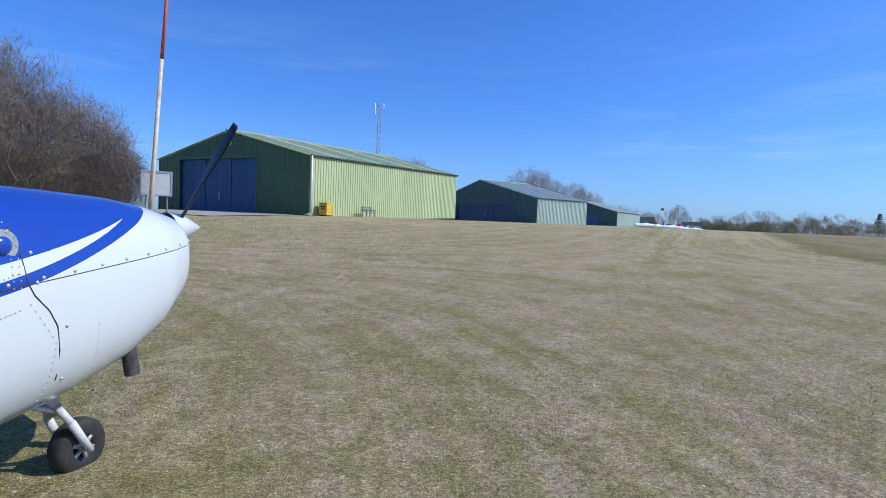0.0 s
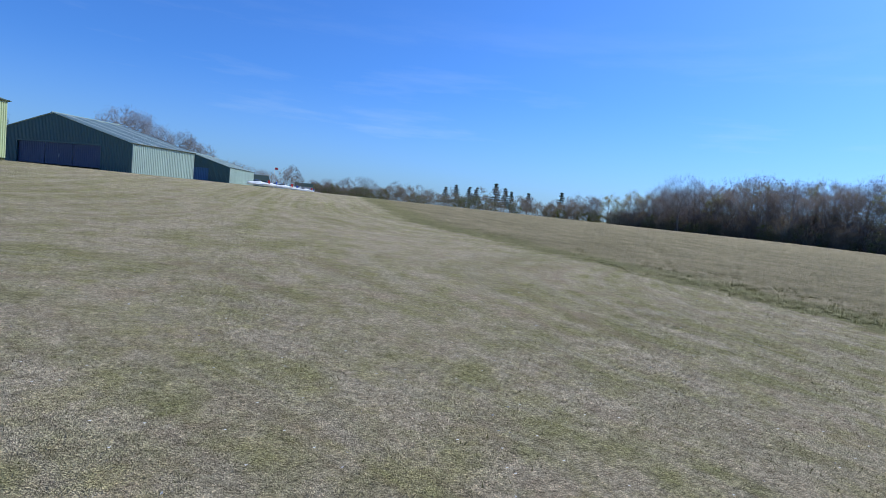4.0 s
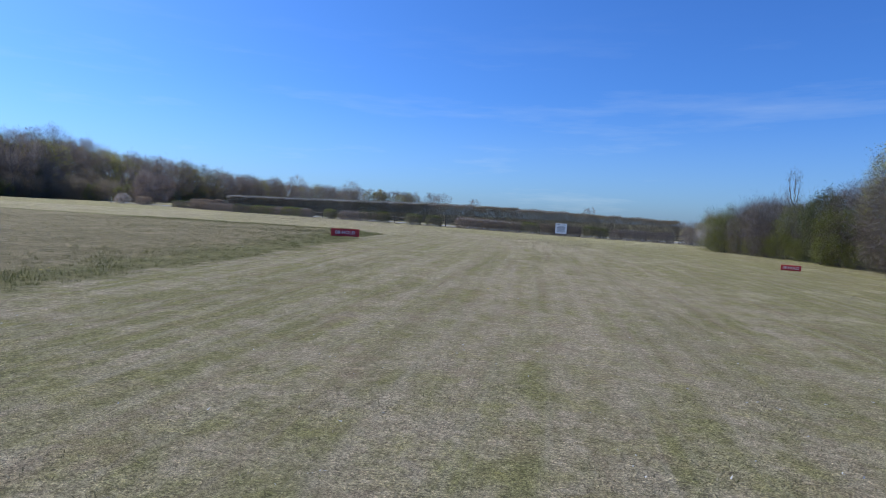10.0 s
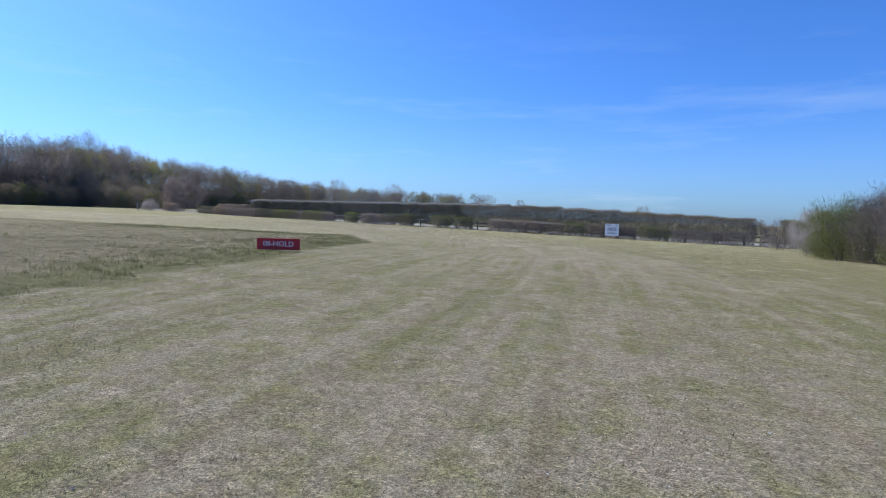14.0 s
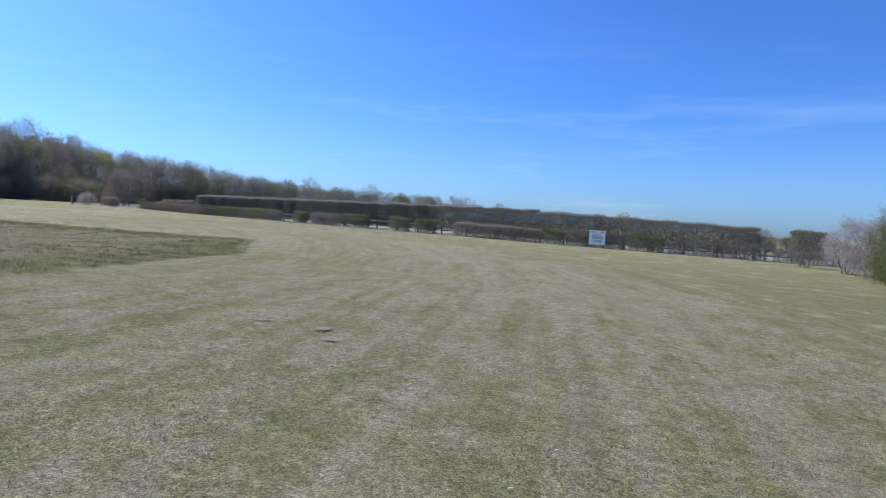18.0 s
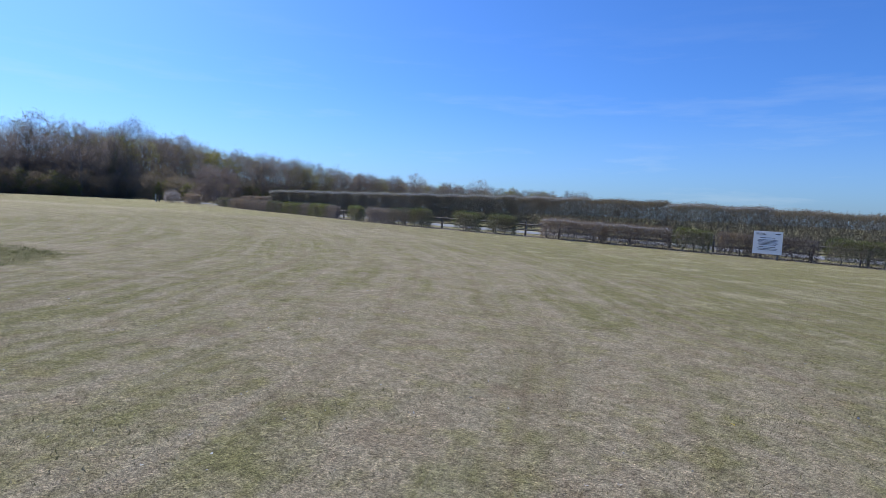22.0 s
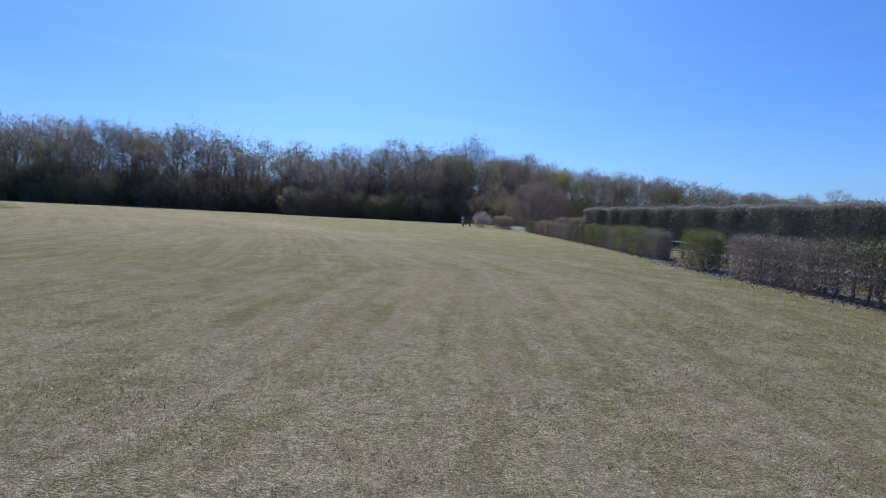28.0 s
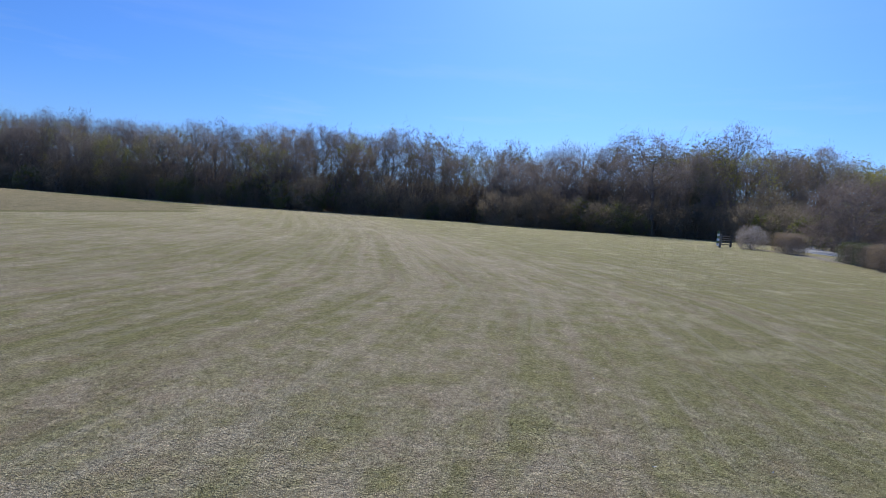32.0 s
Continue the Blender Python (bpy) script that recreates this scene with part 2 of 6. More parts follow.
# ---- materials ----
bark = surf("bark", [(0.10, 0.083, 0.07), (0.19, 0.16, 0.14), (0.29, 0.25, 0.215)], 3, 30, 0.9, 0.5, 0.02, 0.25)
twig = leafy("twig", [(0.185, 0.154, 0.138), (0.280, 0.236, 0.208), (0.390, 0.332, 0.296)], 0.32, 0.85, 0.52)
twig_brown = leafy("twig_brown", [(0.195, 0.158, 0.112), (0.300, 0.248, 0.178), (0.405, 0.340, 0.248)], 0.32, 0.85, 0.52)
leaf_olive = leafy("leaf_olive", [(0.100, 0.116, 0.028), (0.175, 0.190, 0.046), (0.290, 0.290, 0.085)], 0.25, 0.6, 0.5)
twig_pale = leafy("twig_pale", [(0.20, 0.160, 0.125), (0.32, 0.265, 0.21), (0.48, 0.41, 0.34)], 0.2, 0.85, 0.45)
leaf_spring = leafy("leaf_spring", [(0.24, 0.24, 0.045), (0.36, 0.335, 0.075), (0.48, 0.43, 0.13)], 0.25, 0.6, 0.5)
leaf_hedge = leafy("leaf_hedge", [(0.125, 0.120, 0.080), (0.215, 0.198, 0.138), (0.400, 0.365, 0.300), (0.125, 0.145, 0.058)], 0.20, 0.42, 0.5)
leaf_dark = leafy("leaf_dark", [(0.060, 0.074, 0.028), (0.092, 0.110, 0.040), (0.145, 0.160, 0.064)], 0.25, 0.5, 0.35)
leaf_green = leafy("leaf_green", [(0.098, 0.118, 0.026), (0.165, 0.188, 0.042), (0.255, 0.268, 0.078)], 0.2, 0.5, 0.4)
leaf_tan = leafy("leaf_tan", [(0.21, 0.172, 0.122), (0.32, 0.268, 0.190), (0.45, 0.385, 0.285), (0.20, 0.195, 0.085)], 0.2, 0.8, 0.5)
leaf_grey = leafy("leaf_grey", [(0.125, 0.104, 0.088), (0.195, 0.165, 0.142), (0.300, 0.262, 0.230), (0.135, 0.136, 0.062)], 0.2, 0.8, 0.45)
leaf_brown = leafy("leaf_brown", [(0.215, 0.160, 0.118), (0.330, 0.252, 0.175), (0.44, 0.350, 0.235)], 0.25, 0.8, 0.6)
needle = leafy("needle", [(0.018, 0.034, 0.018), (0.030, 0.050, 0.026), (0.05, 0.07, 0.035)], 0.2, 0.7, 0.05)
blossom = leafy("blossom", [(0.42, 0.36, 0.33), (0.55, 0.49, 0.45), (0.66, 0.60, 0.56)], 0.1, 0.7, 0.3)
# pale buds, whitened so that sunlight on the hedge tops sits in the colour
sunlit_tip = leafy("pale_bud", [(0.46, 0.44, 0.41), (0.60, 0.58, 0.55), (0.74, 0.72, 0.70)], 0.1, 0.7, 0.2)
grass_blade = leafy("grass_blade", [(0.185, 0.152, 0.080), (0.235, 0.198, 0.115), (0.135, 0.138, 0.048), (0.275, 0.235, 0.145)], 0.05, 0.7, 0.08)
rough_blade = leafy("rough_blade", [(0.26, 0.215, 0.115), (0.36, 0.305, 0.18), (0.165, 0.172, 0.058), (0.44, 0.38, 0.24)], 0.05, 0.7, 0.35)


def turf_material():
    m = bpy.data.materials.new("turf")
    m.use_nodes = True
    n, l = m.node_tree.nodes, m.node_tree.links
    p = n["Principled BSDF"]
    p.inputs["Roughness"].default_value, p.inputs["Specular IOR Level"].default_value = 0.95, 0.12
    pos = n.new("ShaderNodeNewGeometry").outputs["Position"]

    def noise(scale, detail=4.0, rough=0.55, src=pos):
        t = n.new("ShaderNodeTexNoise")
        t.inputs["Scale"].default_value, t.inputs["Detail"].default_value, t.inputs["Roughness"].default_value = scale, detail, rough
        l.new(src, t.inputs["Vector"])
        return t.outputs["Fac"]

    def rng_(v, a, b, c=0.0, d=1.0):
        t = n.new("ShaderNodeMapRange")
        for i, x in enumerate((a, b, c, d), 1):
            t.inputs[i].default_value = x
        l.new(v, t.inputs[0])
        return t.outputs[0]

    def op(kind, a, b=None, c=None):
        t = n.new("ShaderNodeMath")
        t.operation = kind
        for i, v in enumerate((a, b, c)):
            if v is None:
                continue
            if isinstance(v, (int, float)):
                t.inputs[i].default_value = v
            else:
                l.new(v, t.inputs[i])
        return t.outputs[0]

    def mix(f, a, b, mode="MIX"):
        t = n.new("ShaderNodeMixRGB")
        t.blend_type = mode
        for i, v in enumerate((f, a, b)):
            if isinstance(v, (int, float)):
                t.inputs[i].default_value = v
            elif isinstance(v, tuple):
                t.inputs[i].default_value = (*v, 1)
            else:
                l.new(v, t.inputs[i])
        return t.outputs[0]

    lane, rgh = n.new("ShaderNodeAttribute"), n.new("ShaderNodeAttribute")
    lane.attribute_name, rgh.attribute_name = "lane", "rough"
    big, mid, small, fine = noise(0.11, 3), noise(0.55, 5), noise(4.5, 5), noise(52.0, 3, 0.7)
    wob = op("MULTIPLY_ADD", noise(0.35, 3), 1.6, lane.outputs["Fac"])
    # passes of the mower, about a metre and a half wide, and the thin lines that wheels left
    band = op("SINE", op("MULTIPLY", wob, 4.1))
    thin = op("SINE", op("MULTIPLY", op("MULTIPLY_ADD", noise(0.9, 3), 0.7, lane.outputs["Fac"]), 13.0))
    run = n.new("ShaderNodeAttribute")
    run.attribute_name = "run"

    def drawn(across, along_, detail=5.0):
        c = n.new("ShaderNodeCombineXYZ")
        l.new(op("MULTIPLY", lane.outputs["Fac"], across), c.inputs[0])
        l.new(op("MULTIPLY", run.outputs["Fac"], along_), c.inputs[1])
        return noise(1.0, detail, 0.6, c.outputs[0])

    swath, wheel = drawn(0.75, 0.045), drawn(4.2, 0.11)
    streak = op("MULTIPLY", op("ADD", op("MULTIPLY", band, 0.07), op("MULTIPLY", thin, 0.06)), rng_(noise(0.22, 4), 0.35, 0.62))
    g = op("ADD", op("ADD", op("MULTIPLY", big, 0.40), op("MULTIPLY", noise(1.1, 6, 0.65), 0.70)), op("ADD", op("MULTIPLY", small, 0.30), streak))
    side = op("SUBTRACT", rng_(lane.outputs["Fac"], 2.0, 9.0, 0.0, 0.13), rng_(op("ABSOLUTE", lane.outputs["Fac"]), 1.5, 5.0, 0.045, 0.0))
    green = rng_(op("ADD", g, side), 0.585, 0.80)
    clump = noise(11.0, 5, 0.7)
    straw = mix(rng_(clump, 0.28, 0.72), (0.322, 0.254, 0.158), (0.580, 0.488, 0.335))
    grass = mix(rng_(clump, 0.28, 0.72), (0.192, 0.180, 0.068), (0.410, 0.364, 0.172))
    mown = mix(green, straw, grass)
    mown = mix(op("MULTIPLY", rng_(wheel, 0.52, 0.68), 0.70), mown, (0.45, 0.383, 0.262))
    mown = mix(op("MULTIPLY", rng_(swath, 0.52, 0.70), 0.34), mown, (0.190, 0.178, 0.064))
    mown = mix(op("MULTIPLY", rng_(drawn(2.6, 0.09), 0.53, 0.68), 0.45), mown, (0.330, 0.244, 0.162))
    mown = mix(op("MULTIPLY", rng_(noise(1.3, 6, 0.65), 0.54, 0.68), 0.50), mown, (0.370, 0.270, 0.176))
    mown = mix(op("MULTIPLY", rng_(noise(0.75, 6, 0.7), 0.60, 0.72), 0.75), mown, (0.41, 0.345, 0.228))
    mown = mix(op("MULTIPLY", rng_(noise(1.9, 6, 0.7), 0.52, 0.64), 0.45), mown, (0.365, 0.320, 0.125))
    # pale scalped spots on the outer side of the bend
    bald = op("MULTIPLY", rng_(noise(0.62, 5, 0.66), 0.555, 0.63), rng_(lane.outputs["Fac"], 1.5, 5.0))
    mown = mix(op("MULTIPLY", bald, 0.55), mown, (0.54, 0.46, 0.29))
    long_ = mix(rng_(op("ADD", op("MULTIPLY", mid, 0.5), op("MULTIPLY", small, 0.5)), 0.36, 0.64), (0.345, 0.278, 0.162), (0.190, 0.163, 0.080))
    rim = n.new("ShaderNodeAttribute")
    rim.attribute_name = "rim"
    long_ = mix(op("MULTIPLY", rng_(op("ADD", rim.outputs["Fac"], op("MULTIPLY", mid, 0.8)), 0.62, 1.20), 0.62), long_, (0.185, 0.180, 0.060))
    col = mix(rng_(op("ADD", rgh.outputs["Fac"], op("MULTIPLY_ADD", noise(1.1, 5, 0.65), 1.3, -0.65)), 0.30, 0.70), mown, long_)
    lit = n.new("ShaderNodeAttribute")
    lit.attribute_name = "litter"
    heap = mix(rng_(noise(16.0, 4, 0.7), 0.35, 0.65), (0.120, 0.092, 0.070), (0.44, 0.385, 0.325))
    col = mix(rng_(op("ADD", lit.outputs["Fac"], op("MULTIPLY", noise(2.2, 5, 0.7), 0.9)), 0.80, 1.05), col, heap)
    col = mix(0.22, col, mix(rng_(noise(4.2, 6, 0.75), 0.40, 0.60), (0.62, 0.60, 0.58), (1.42, 1.42, 1.44)), "MULTIPLY")
    col = mix(0.50, col, mix(rng_(noise(23.0, 5, 0.8), 0.38, 0.62), (0.42, 0.42, 0.41), (1.66, 1.65, 1.62)), "MULTIPLY")
    col = mix(0.60, col, mix(rng_(fine, 0.30, 0.70), (0.22, 0.22, 0.22), (1.80, 1.80, 1.78)), "MULTIPLY")
    col = mix(0.58, col, mix(rng_(noise(120.0, 3, 0.7), 0.32, 0.68), (0.22, 0.22, 0.22), (1.95, 1.93, 1.90)), "MULTIPLY")
    l.new(col, p.inputs["Base Color"])
    h = op("ADD", op("MULTIPLY", fine, 0.7), op("ADD", op("MULTIPLY", small, 1.2), op("MULTIPLY", noise(110.0, 2), 0.3)))
    bp = n.new("ShaderNodeBump")
    bp.inputs["Strength"].default_value, bp.inputs["Distance"].default_value = 1.0, 0.085
    l.new(h, bp.inputs["Height"]), l.new(bp.outputs[0], p.inputs["Normal"])
    return m


# ---- ground: one sheet to the horizon ----
def axis(a, b, step, lo, hi):
    inner = list(np.arange(a, b + 1e-6, step))
    out_lo, out_hi, s = [], [], step
    x = a
    while x > lo:
        s *= 1.16
        x -= s
        out_lo.append(x)
    x, s = b, step
    while x < hi:
        s *= 1.16
        x += s
        out_hi.append(x)
    return np.array(out_lo[::-1] + inner + out_hi)


gx, gy = axis(-16, 72, 0.8, -2600, 3000), axis(-82, 30, 0.8, -2600, 3000)
XX, YY = np.meshgrid(gx, gy)
ZZ = land(XX, YY)
near = smooth((60 - np.hypot(XX - 25, YY + 30)) / 20)
ZZ = ZZ + 0.012 * near * np.sin(XX * 2.1 + 3 * np.sin(YY * 0.9)) * np.sin(YY * 1.7)
nx, ny = len(gx), len(gy)
idx = np.arange(nx * ny).reshape(ny, nx)
quads = np.stack([idx[:-1, :-1], idx[:-1, 1:], idx[1:, 1:], idx[1:, :-1]], -1).reshape(-1, 4)
gm = mesh("ground", np.stack([XX, YY, ZZ], -1).reshape(-1, 3), quads.tolist(), turf_material(), True)
strip = (XX * 0.905 - YY * 0.426)
w_strip = smooth((YY - 2) / 26)
lane_v, run_v = lane_of(XX, YY)
lane_v, run_v = lane_v * (1 - w_strip) + strip * w_strip, run_v * (1 - w_strip) + (XX * 0.426 + YY * 0.905) * w_strip
rough_v = smooth(0.5 + side_of(XX, YY, ROUGH) / 2.6)
LOW = [(-12, -69.3), (6, -72), (20, -74.8), (35, -74.2), (41, -73.2), (47, -73.4), (57, -76.0), (67, -79.7), (75, -82.3), (94, -88), (110, -91), (127, -90)]
litter_v = 1 - np.abs(side_of(XX, YY + 0.5, LOW + LOW[-2:0:-1])) / 2.3
litter_v = np.clip(litter_v, 0, 1)
rim_v = 1 - smooth(side_of(XX, YY, ROUGH) / 4.5)
for nm, val in (("litter", litter_v), ("rim", rim_v), ("lane", lane_v), ("run", run_v), ("rough", rough_v)):
    gm.attributes.new(nm, "FLOAT", "POINT").data.foreach_set("value", val.astype(np.float32).ravel())
tagged(new("ground", gm), "dry short-mown airfield grass, straw and green, with mower passes", "grass field", kind="structure")


# ---- hangars ----
def sheet_wall(p0, p1, bottom, top, pitch=0.32, depth=0.05, normal=1):
    """Profiled sheeting from p0 to p1 (plan), its foot and head given as functions of the run."""
    bm = bmesh.new()
    p0, p1 = Vector(p0), Vector(p1)
    run = (p1 - p0).length
    d = (p1 - p0) / run
    nrm = Vector((d.y, -d.x)) * normal
    n = max(1, round(run / pitch))
    pts = []
    for i in range(n):
        for f, o in ((0.0, 0), (0.30, 0), (0.42, 1), (0.88, 1)):
            pts.append(((i + f) * run / n, o * depth))
    pts.append((run, 0))
    cols = []
    for s, o in pts:
        q = p0 + d * s + nrm * o
        cols.append((bm.verts.new((q.x, q.y, bottom(s))), bm.verts.new((q.x, q.y, top(s)))))
    for a, b in zip(cols, cols[1:]):
        bm.faces.new((a[0], b[0], b[1], a[1]))
    return bm


def hangar(label, corner, front, side, width, length, z0, eave, ridge, door, cols, lean=0.0, window=False):
    """Portal-frame shed. Local x runs along the front from the corner, y along the side."""
    wall_m, front_m, roof_m, door_m, trim_m = cols
    fx = Vector((*front, 0)).normalized()
    m = Matrix(((fx.x, side[0], 0, corner[0]), (fx.y, side[1], 0, corner[1]), (0, 0, 1, z0), (0, 0, 0, 1)))
    h = thing("hangar", label, "hangar", "sheds along the strip", m)
    rise = lambda y: lean * y  # noqa: E731
    gable = lambda x: eave + (ridge - eave) * (1 - abs(2 * x / width - 1))  # noqa: E731
    d0, d1, dt = door
    flip = -1
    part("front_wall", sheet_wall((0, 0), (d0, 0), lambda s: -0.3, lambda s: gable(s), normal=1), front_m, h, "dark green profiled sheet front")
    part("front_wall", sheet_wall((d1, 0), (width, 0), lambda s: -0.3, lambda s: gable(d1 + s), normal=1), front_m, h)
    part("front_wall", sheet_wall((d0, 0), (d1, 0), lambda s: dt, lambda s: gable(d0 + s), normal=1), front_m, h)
    part("rear_wall", sheet_wall((0, length), (width, length), lambda s: -0.6, lambda s: gable(s) + rise(length), normal=flip), wall_m, h)
    count = max(4, round(length / 2.0))
    for i in range(count):
        y0, y1 = i * length / count, (i + 1) * length / count
        part("wall_sheet", sheet_wall((0, y0), (0, y1), lambda s, y0=y0: -0.4 + rise(y0 + s), lambda s, y0=y0: eave + rise(y0 + s), normal=-1), wall_m, h)
    part("side_wall", sheet_wall((width, 0), (width, length), lambda s: -0.4 + rise(s), lambda s: eave + rise(s), normal=1), wall_m, h)
    # roof slopes: profiled, with paler translucent strips
    for sgn, x0, x1 in ((1, -0.25, width / 2), (-1, width + 0.25, width / 2)):
        n = round(length / 0.33)
        strips = {round(n * f) for f in (0.16, 0.38, 0.62, 0.84)} if sgn == 1 else set()
        plain, clear = bmesh.new(), bmesh.new()
        za = eave - (ridge - eave) * 0.25 / (width / 2)
        for i in range(n):
            b = clear if any(abs(i - k) <= 1 for k in strips) else plain
            for f0, f1, o0, o1 in ((0, 0.5, 0.02, 0.02), (0.5, 0.62, 0.02, 0.07), (0.62, 0.88, 0.07, 0.07), (0.88, 1, 0.07, 0.02)):
                ya, yb = (i + f0) * (length + 0.5) / n - 0.25, (i + f1) * (length + 0.5) / n - 0.25
                b.faces.new([b.verts.new(v) for v in ((x0, ya, za + o0 + rise(ya)), (x0, yb, za + o1 + rise(yb)), (x1, yb, ridge + o1 + rise(yb)), (x1, ya, ridge + o0 + rise(ya)))])
        rf = part("roof", plain, roof_m, h)
        if strips:
            part("rooflight", clear, rooflight, rf, "pale translucent roof strips")
    part("ridge_cap", rod(bmesh.new(), (width / 2, -0.3, ridge + 0.03 + rise(-0.3)), (width / 2, length + 0.3, ridge + 0.03 + rise(length + 0.3)), 0.13, n=6), roof_m, h)
    # verge and gutter trims
    for x0, x1 in ((0, width / 2), (width, width / 2)):
        bm = rod(bmesh.new(), (x0, -0.06, eave + 0.02), (x1, -0.06, ridge + 0.02), 0.09, n=4)
        part("verge", bm, trim_m, h)
    bm = bmesh.new()
    rod(bm, (-0.14, -0.2, eave - 0.02), (-0.14, length + 0.1, eave - 0.02 + rise(length)), 0.09, n=8)
    part("gutter", bm, dark_trim, h)
    # sliding door leaves
    bm = boxed(d0 - 0.12, d0, -0.10, 0.12, 0, dt + 0.12)
    box(bm, d1, d1 + 0.12, -0.10, 0.12, 0, dt + 0.12)
    box(bm, d0, d1, -0.12, 0.02, dt - 0.02, dt + 0.22)
    part("door_frame", bm, front_m, h)
    leaves = 6
    for i in range(leaves):
        a, b = d0 + (d1 - d0) * i / leaves, d0 + (d1 - d0) * (i + 1) / leaves
        off = 0.16 + 0.06 * (i % 2)
        leaf = part("door_leaf", sheet_wall((a, off), (b, off), lambda s: 0.05, lambda s: dt, 0.42, 0.035), door_m, h)
        if i == 2:
            part("door_handle", boxed(b - 0.25, b - 0.18, off - 0.09, off - 0.02, 1.2, 1.75), pale_grey, leaf, "pale door handle")
            part("wicket_mark", boxed(b - 0.28, b - 0.16, off - 0.075, off - 0.055, 1.0, 1.1), pale_grey, leaf)
    part("corner_trim", boxed(-0.07, 0.07, -0.09, 0.05, -0.2, eave), trim_m, h)
    if window:
        w = part("gable_window", boxed(width / 2 - 0.35, width / 2 + 0.35, -0.1, 0.0, ridge - 1.25, ridge - 0.6), pale_grey, h)
        part("pane", boxed(width / 2 - 0.28, width / 2 + 0.28, -0.12, -0.1, ridge - 1.18, ridge - 0.67), glass_dull, w)
        bm = bmesh.new()
        rod(bm, (-0.2, -0.16, eave - 0.05), (-0.2, -0.16, 0.12), 0.07, n=10)
        rod(bm, (-0.2, -0.16, 0.12), (0.35, -0.3, -0.02), 0.07, n=10)
        rod(bm, (-0.14, -0.1, eave - 0.02), (-0.2, -0.16, eave - 0.1), 0.07, n=10)
        part("downpipe", bm, white_plastic, h, "white plastic downpipe", True)
    return h


def sheet(name, c, rough=0.45, stain=0.12):
    a = tuple(max(0, v * (1 - stain)) for v in c)
    b = tuple(v * (1 + stain * 0.7) for v in c)
    return surf(name, [a, c, b], 0.5, 7, rough, 0.08, 0.01, 0.04, gloss=0.4, stretch=(1, 1, 0.25))


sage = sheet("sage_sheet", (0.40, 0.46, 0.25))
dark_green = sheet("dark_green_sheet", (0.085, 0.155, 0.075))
roof_sage = sheet("sage_roof", (0.30, 0.36, 0.21), 0.4)
blue_door = sheet("blue_door_sheet", (0.045, 0.12, 0.235), 0.5)
pale_sheet = sheet("pale_sheet", (0.40, 0.50, 0.43))
teal_sheet = sheet("teal_sheet", (0.045, 0.10, 0.10))
navy_door = sheet("navy_door_sheet", (0.05, 0.065, 0.12), 0.5)
roof_pale = sheet("pale_roof", (0.34, 0.42, 0.36), 0.4)
rooflight = sheet("rooflight_sheet", (0.56, 0.60, 0.50), 0.35)
dark_trim = sheet("dark_trim", (0.035, 0.055, 0.035))
pale_grey = sheet("pale_grey_paint", (0.55, 0.57, 0.58))
white_plastic = sheet("white_plastic", (0.75, 0.76, 0.76), 0.35, 0.04)
glass_dull = sheet("dusty_glass", (0.30, 0.33, 0.36), 0.12)

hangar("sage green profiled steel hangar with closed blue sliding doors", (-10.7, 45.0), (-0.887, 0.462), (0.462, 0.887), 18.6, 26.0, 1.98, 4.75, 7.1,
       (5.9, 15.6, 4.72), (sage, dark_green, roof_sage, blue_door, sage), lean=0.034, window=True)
hangar("pale green steel hangar with a dark front and navy doors", (15.9, 96.0), (-0.53, 0.848), (0.848, 0.53), 34.0, 11.7, 2.72, 4.1, 8.0,
       (6.4, 25.0, 3.4), (pale_sheet, teal_sheet, roof_pale, navy_door, roof_pale))
hangar("pale green steel hangar with a dark gable, farther along the strip", (47.7, 155.0), (-0.83, 0.557), (0.557, 0.83), 22.0, 23.0, 3.1, 4.0, 7.1,
       (5.5, 16.0, 3.3), (pale_sheet, teal_sheet, roof_pale, blue_door, roof_pale))


